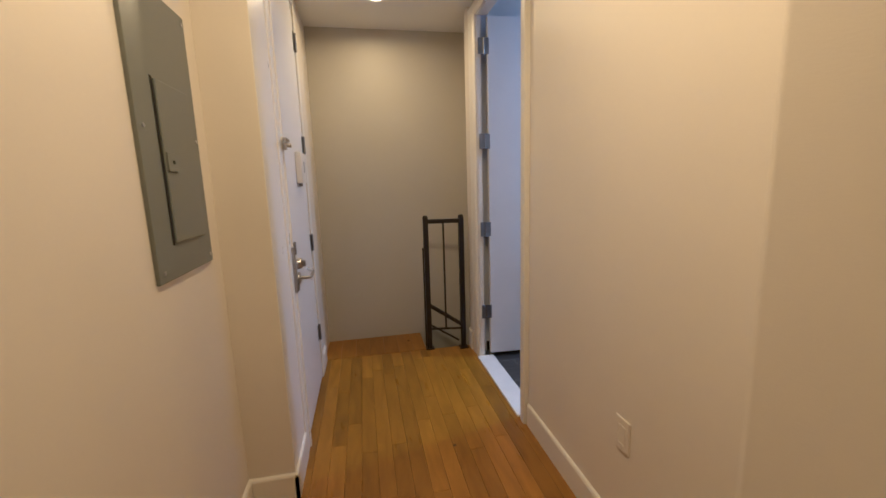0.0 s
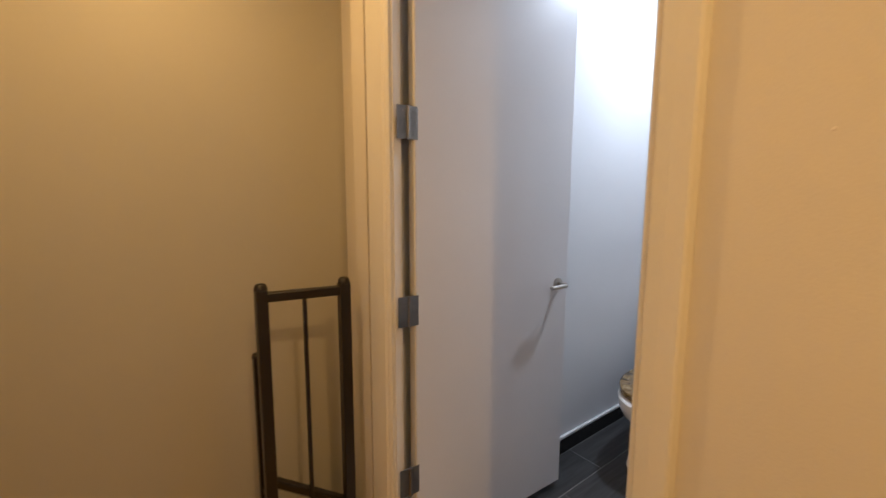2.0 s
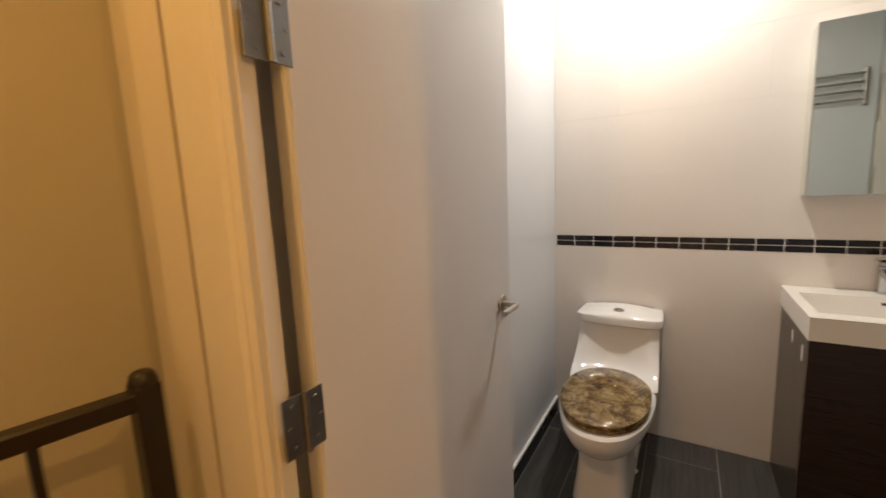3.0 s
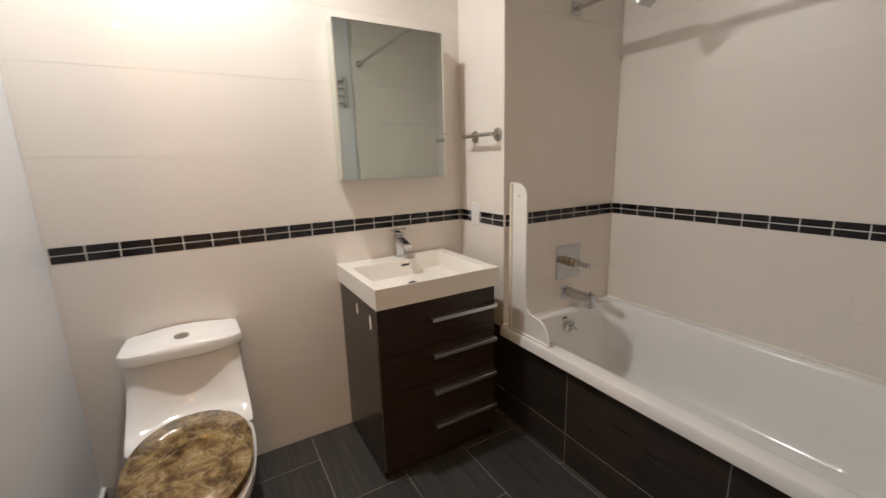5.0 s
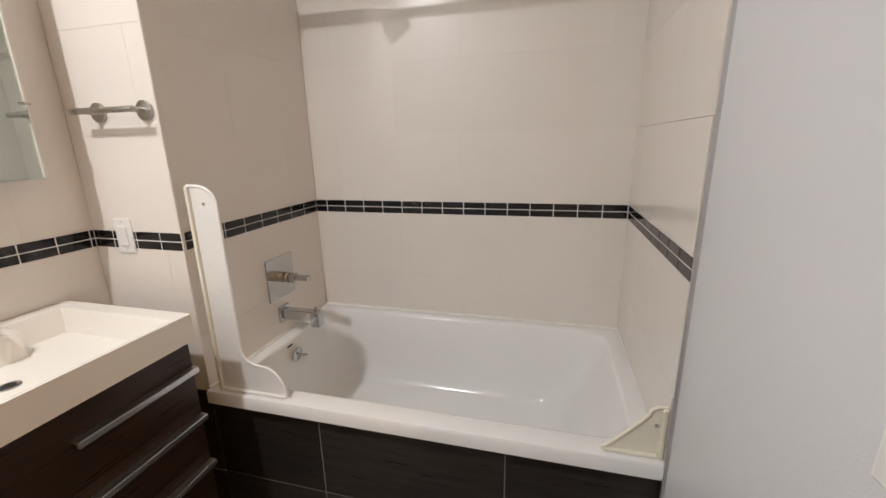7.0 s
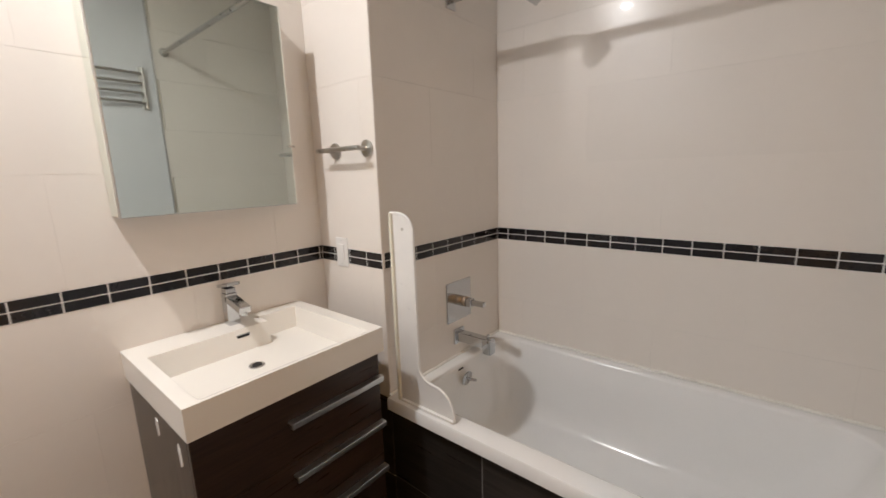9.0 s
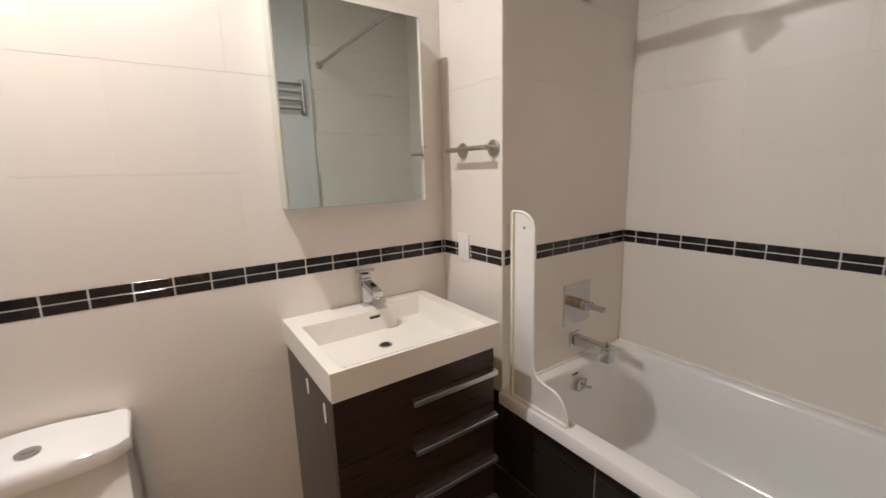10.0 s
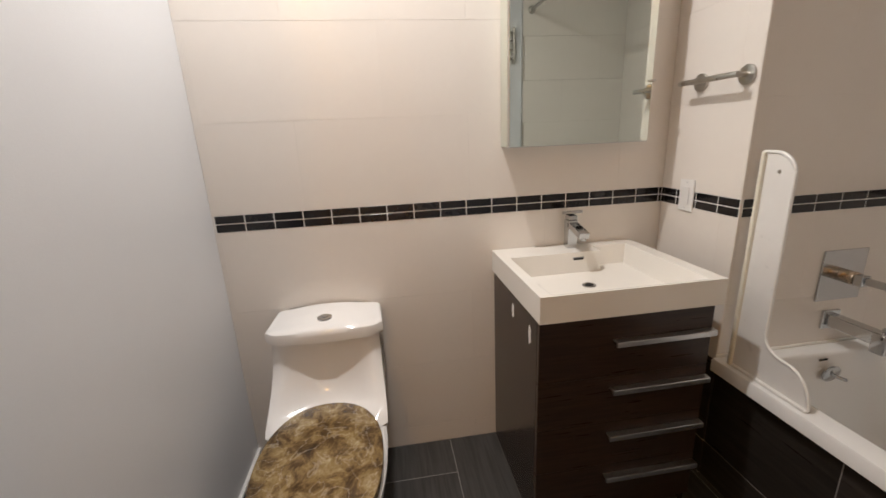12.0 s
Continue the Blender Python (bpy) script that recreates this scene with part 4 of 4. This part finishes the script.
P("seat_lid", loft([oy(-0.150, 0.266, 0.176, 0.4295, 2.2, 0.05), oy(-0.150, 0.272, 0.182, 0.433, 2.2, 0.05), oy(-0.150, 0.272, 0.182, 0.443, 2.2, 0.05), oy(-0.150, 0.264, 0.174, 0.449, 2.2, 0.05), oy(-0.150, 0.15, 0.10, 0.451, 2.2, 0.05)]), M_LID, toi, "brown emperador marble-look lid", True)
for s in (-1, 1):
    P("bolt_cap", cyl((0.0, CY + s * 0.110, 0.005), (0.0, CY + s * 0.122, 0.018), 0.012, 0.008, n=14, bevel=0.002), M_CERAMIC, toi, smooth=True)

# ---- pieces: floor boards, tiles ----
mesh_cache = {}


def piece(name, lo, hi, material, parent, bevel=0.0012):
    """One bevelled slab; alike slabs share their mesh."""
    size = tuple(round(b - a, 4) for a, b in zip(lo, hi))
    key = (name, size, material.name)
    if key not in mesh_cache:
        bm = box(-size[0] / 2, -size[1] / 2, -size[2] / 2, size[0] / 2, size[1] / 2, size[2] / 2, bevel, 1)
        me = bpy.data.meshes.new(name)
        bm.to_mesh(me)
        bm.free()
        me.materials.append(material)
        mesh_cache[key] = me
    ob = new(name, mesh_cache[key])
    ob.location = [(a + b) / 2 for a, b in zip(lo, hi)]
    ob.parent = parent
    return ob


rnd = random.Random(7)
x = -2.919
while x < HX1 - 0.02:
    x2 = min(x + 0.0765, HX1 - 0.001)
    y = -2.2 - rnd.uniform(0, 0.8)
    while y < 2.70:
        y2 = y + rnd.choice((0.55, 0.8, 1.05, 1.3))
        lo, hi = max(y, -2.2), min(y2, 2.703)
        if hi - lo > 0.03 and not (x2 < HX0 + 0.0 and lo > 1.3):
            piece("board", (x + 0.0004, lo + 0.0004, -0.012), (x2 - 0.0004, hi - 0.0004, 0.0), M_OAK, hall_floor, 0.0008)
        y = y2
    x = x2
x = HX0
while x < -1.95:
    x2 = min(x + 0.0765 * 1.5, -1.945)
    piece("board", (x + 0.0005, 2.7065, -0.012), (x2 - 0.0005, EY - 0.002, 0.001), M_OAKL, strip_floor, 0.001)
    x = x2

ROWS = [(0.004, 0.0890), (0.0898, 0.3990), (0.3998, 0.7095), (0.7103, 1.0205), (1.0835, 1.3936), (1.3946, 1.7018), (1.7028, 2.0104), (2.0112, 2.3188), (2.3196, 2.6282), (2.629, 2.659)]
J = 0.00012


def tile_wall(wall, axis, at, side, a0, a1, origin, zmin=0.0, step=0.61):
    """Tiles on a wall plane, half-bond; the face lies at 'at', the slab goes back from it."""
    for k, (z0, z1) in enumerate(ROWS):
        if z1 <= zmin:
            continue
        z0 = max(z0, zmin)
        o = origin + (0.305 if k % 2 else 0)
        n0 = math.floor((a0 - o) / step)
        a = o + n0 * step
        while a < a1:
            lo, hi = max(a + J, a0), min(a + step - J, a1)
            if hi - lo > 0.012:
                p, q = sorted((at, at - side * (T - 0.001)))
                if axis == "x":
                    piece("tile", (p, lo, z0), (q, hi, z1), M_TILE, wall, 0.0002)
                else:
                    piece("tile", (lo, p, z0), (hi, q, z1), M_TILE, wall, 0.0002)
            a += step


def stripe(wall, axis, at, side, a0, a1, start):
    """Two courses of black glass mosaic in light grout."""
    p, q = sorted((at - side * 0.0004, at - side * (T - 0.001)))
    name = "grout_bed"
    bed = (p, a0, 1.0215, q, a1, 1.0825) if axis == "x" else (a0, p, 1.0215, a1, q, 1.0825)
    gb = obj(name, box(*bed), M_GROUTL, None)
    gb.parent = wall
    a = start - 0.1012 * math.ceil((start - a0) / 0.1012 + 1)
    while a < a1:
        lo, hi = max(a + 0.0014, a0 + 0.001), min(a + 0.0988, a1 - 0.001)
        if hi - lo > 0.006:
            for z0, z1 in ((1.0228, 1.0502), (1.0538, 1.0812)):
                p, q = sorted((at + side * 0.0010, at - side * 0.006))
                if axis == "x":
                    piece("mosaic_tile", (p, lo, z0), (q, hi, z1), M_BLACK, wall, 0.0008)
                else:
                    piece("mosaic_tile", (lo, p, z0), (hi, q, z1), M_BLACK, wall, 0.0008)
        a += 0.1012


walls = bpy.data.objects
wv, wj, wt, wp = walls["wall_vanity"], walls["wall_jog"], walls["wall_tub_back"], walls["wall_partition"]
tile_wall(wv, "x", VX, -1, JY + 0.001, LY - 0.001, 2.225)
stripe(wv, "x", VX, -1, JY + 0.001, LY - 0.001, 2.44)
tile_wall(wj, "y", JY, 1, 0.0005, VX - 0.0005, -0.235, 0.50)
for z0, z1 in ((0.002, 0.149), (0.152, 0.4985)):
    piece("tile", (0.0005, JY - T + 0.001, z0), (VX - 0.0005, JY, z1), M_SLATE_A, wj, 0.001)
stripe(wj, "y", JY, 1, 0.0005, VX - 0.0005, 0.29)
tile_wall(wj, "x", 0.0, -1, 0.0005, JY - 0.0135, 0.2, 0.50)
stripe(wj, "x", 0.0, -1, 0.0005, JY - 0.0135, 0.72)
tile_wall(wt, "y", 0.0, 1, BX0 + 0.002, -0.0005, -0.755, 0.50)
stripe(wt, "y", 0.0, 1, BX0 + 0.002, -0.0005, -0.06)
tile_wall(wp, "x", BX0 + T - 0.001, 1, 0.0005, 0.822, 0.2, 0.50)
stripe(wp, "x", BX0 + T - 0.001, 1, 0.0005, 0.822, 0.72)
structure("tile_trim_foot", box(BX0 + 0.0005, 0.8225, 0.0, BX0 + T + 0.001, 0.8315, BCEIL, 0.001), M_ALU, "slim metal tile edge trim by the bathtub", "trim")
structure("tile_trim_jog", box(-0.0015, JY - 0.013, TZ, 0.0115, JY - 0.0008, BCEIL, 0.002), M_TILE, "cream tile corner bead by the bathtub", "trim")

# bathroom floor tiles
y = 1.735 - 0.305 * 4
r = 0
while y < LY:
    x = 0.187 - 0.61 * 4 + (0.305 if r % 2 else 0)
    while x < VX:
        lo, hi = (max(x + 0.0015, -1.464), max(y + 0.0015, 0.79)), (min(x + 0.6085, VX - 0.001), min(y + 0.3035, LY - 0.013))
        if hi[0] - lo[0] > 0.01 and hi[1] - lo[1] > 0.01:
            piece("tile", (lo[0], lo[1], -0.010), (hi[0], hi[1], 0.0), M_SLATE, bath_floor, 0.001)
        x += 0.61
    y += 0.305
    r += 1
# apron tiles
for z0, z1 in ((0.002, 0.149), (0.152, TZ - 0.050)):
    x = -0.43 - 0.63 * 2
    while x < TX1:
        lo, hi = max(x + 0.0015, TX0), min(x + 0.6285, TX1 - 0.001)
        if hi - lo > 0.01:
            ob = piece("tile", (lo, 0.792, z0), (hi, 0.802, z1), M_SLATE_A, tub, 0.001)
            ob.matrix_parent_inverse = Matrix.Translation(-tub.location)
        x += 0.63

# nail holes, scuffs and knots
wpart, went = walls["wall_partition"], walls["wall_entry"]
for y, z, rr in ((1.466, 1.635, 0.0035), (1.232, 1.532, 0.004), (1.427, 1.444, 0.0025), (0.832, 1.288, 0.004)):
    obj("nail_hole", cyl((HX1 + 0.0002, y, z), (HX1 - 0.0012, y, z), rr, rr * 0.6, n=10), M_GROUT, wpart, "small grey nail hole")
for y, z, w, h in ((1.493, 1.071, 0.026, 0.010), (1.488, 0.956, 0.012, 0.03), (1.47, 1.02, 0.010, 0.008)):
    obj("scuff", prism([(y - w, z - h * 0.6), (y + w * 0.3, z - h * 0.2), (y + w, z + h), (y - w * 0.2, z + h * 0.5)], "x", HX0 + 0.0031, HX0 + 0.0042), M_WPLASTIC, went, "glossy white scuff")
for x, y, rr in ((-2.069, 2.918, 0.011), (-2.247, 3.05, 0.007), (-2.49, 3.04, 0.006)):
    obj("knot", cyl((x, y, 0.0009), (x, y, 0.0016), rr, rr * 0.9, n=12), M_OAKGAP, strip_floor, "dark knot in the board")
obj("knot", cyl((-1.992, 1.482, -0.0002), (-1.992, 1.482, 0.0006), 0.009, 0.008, n=12), M_OAKGAP, hall_floor, "dark knot in the board")
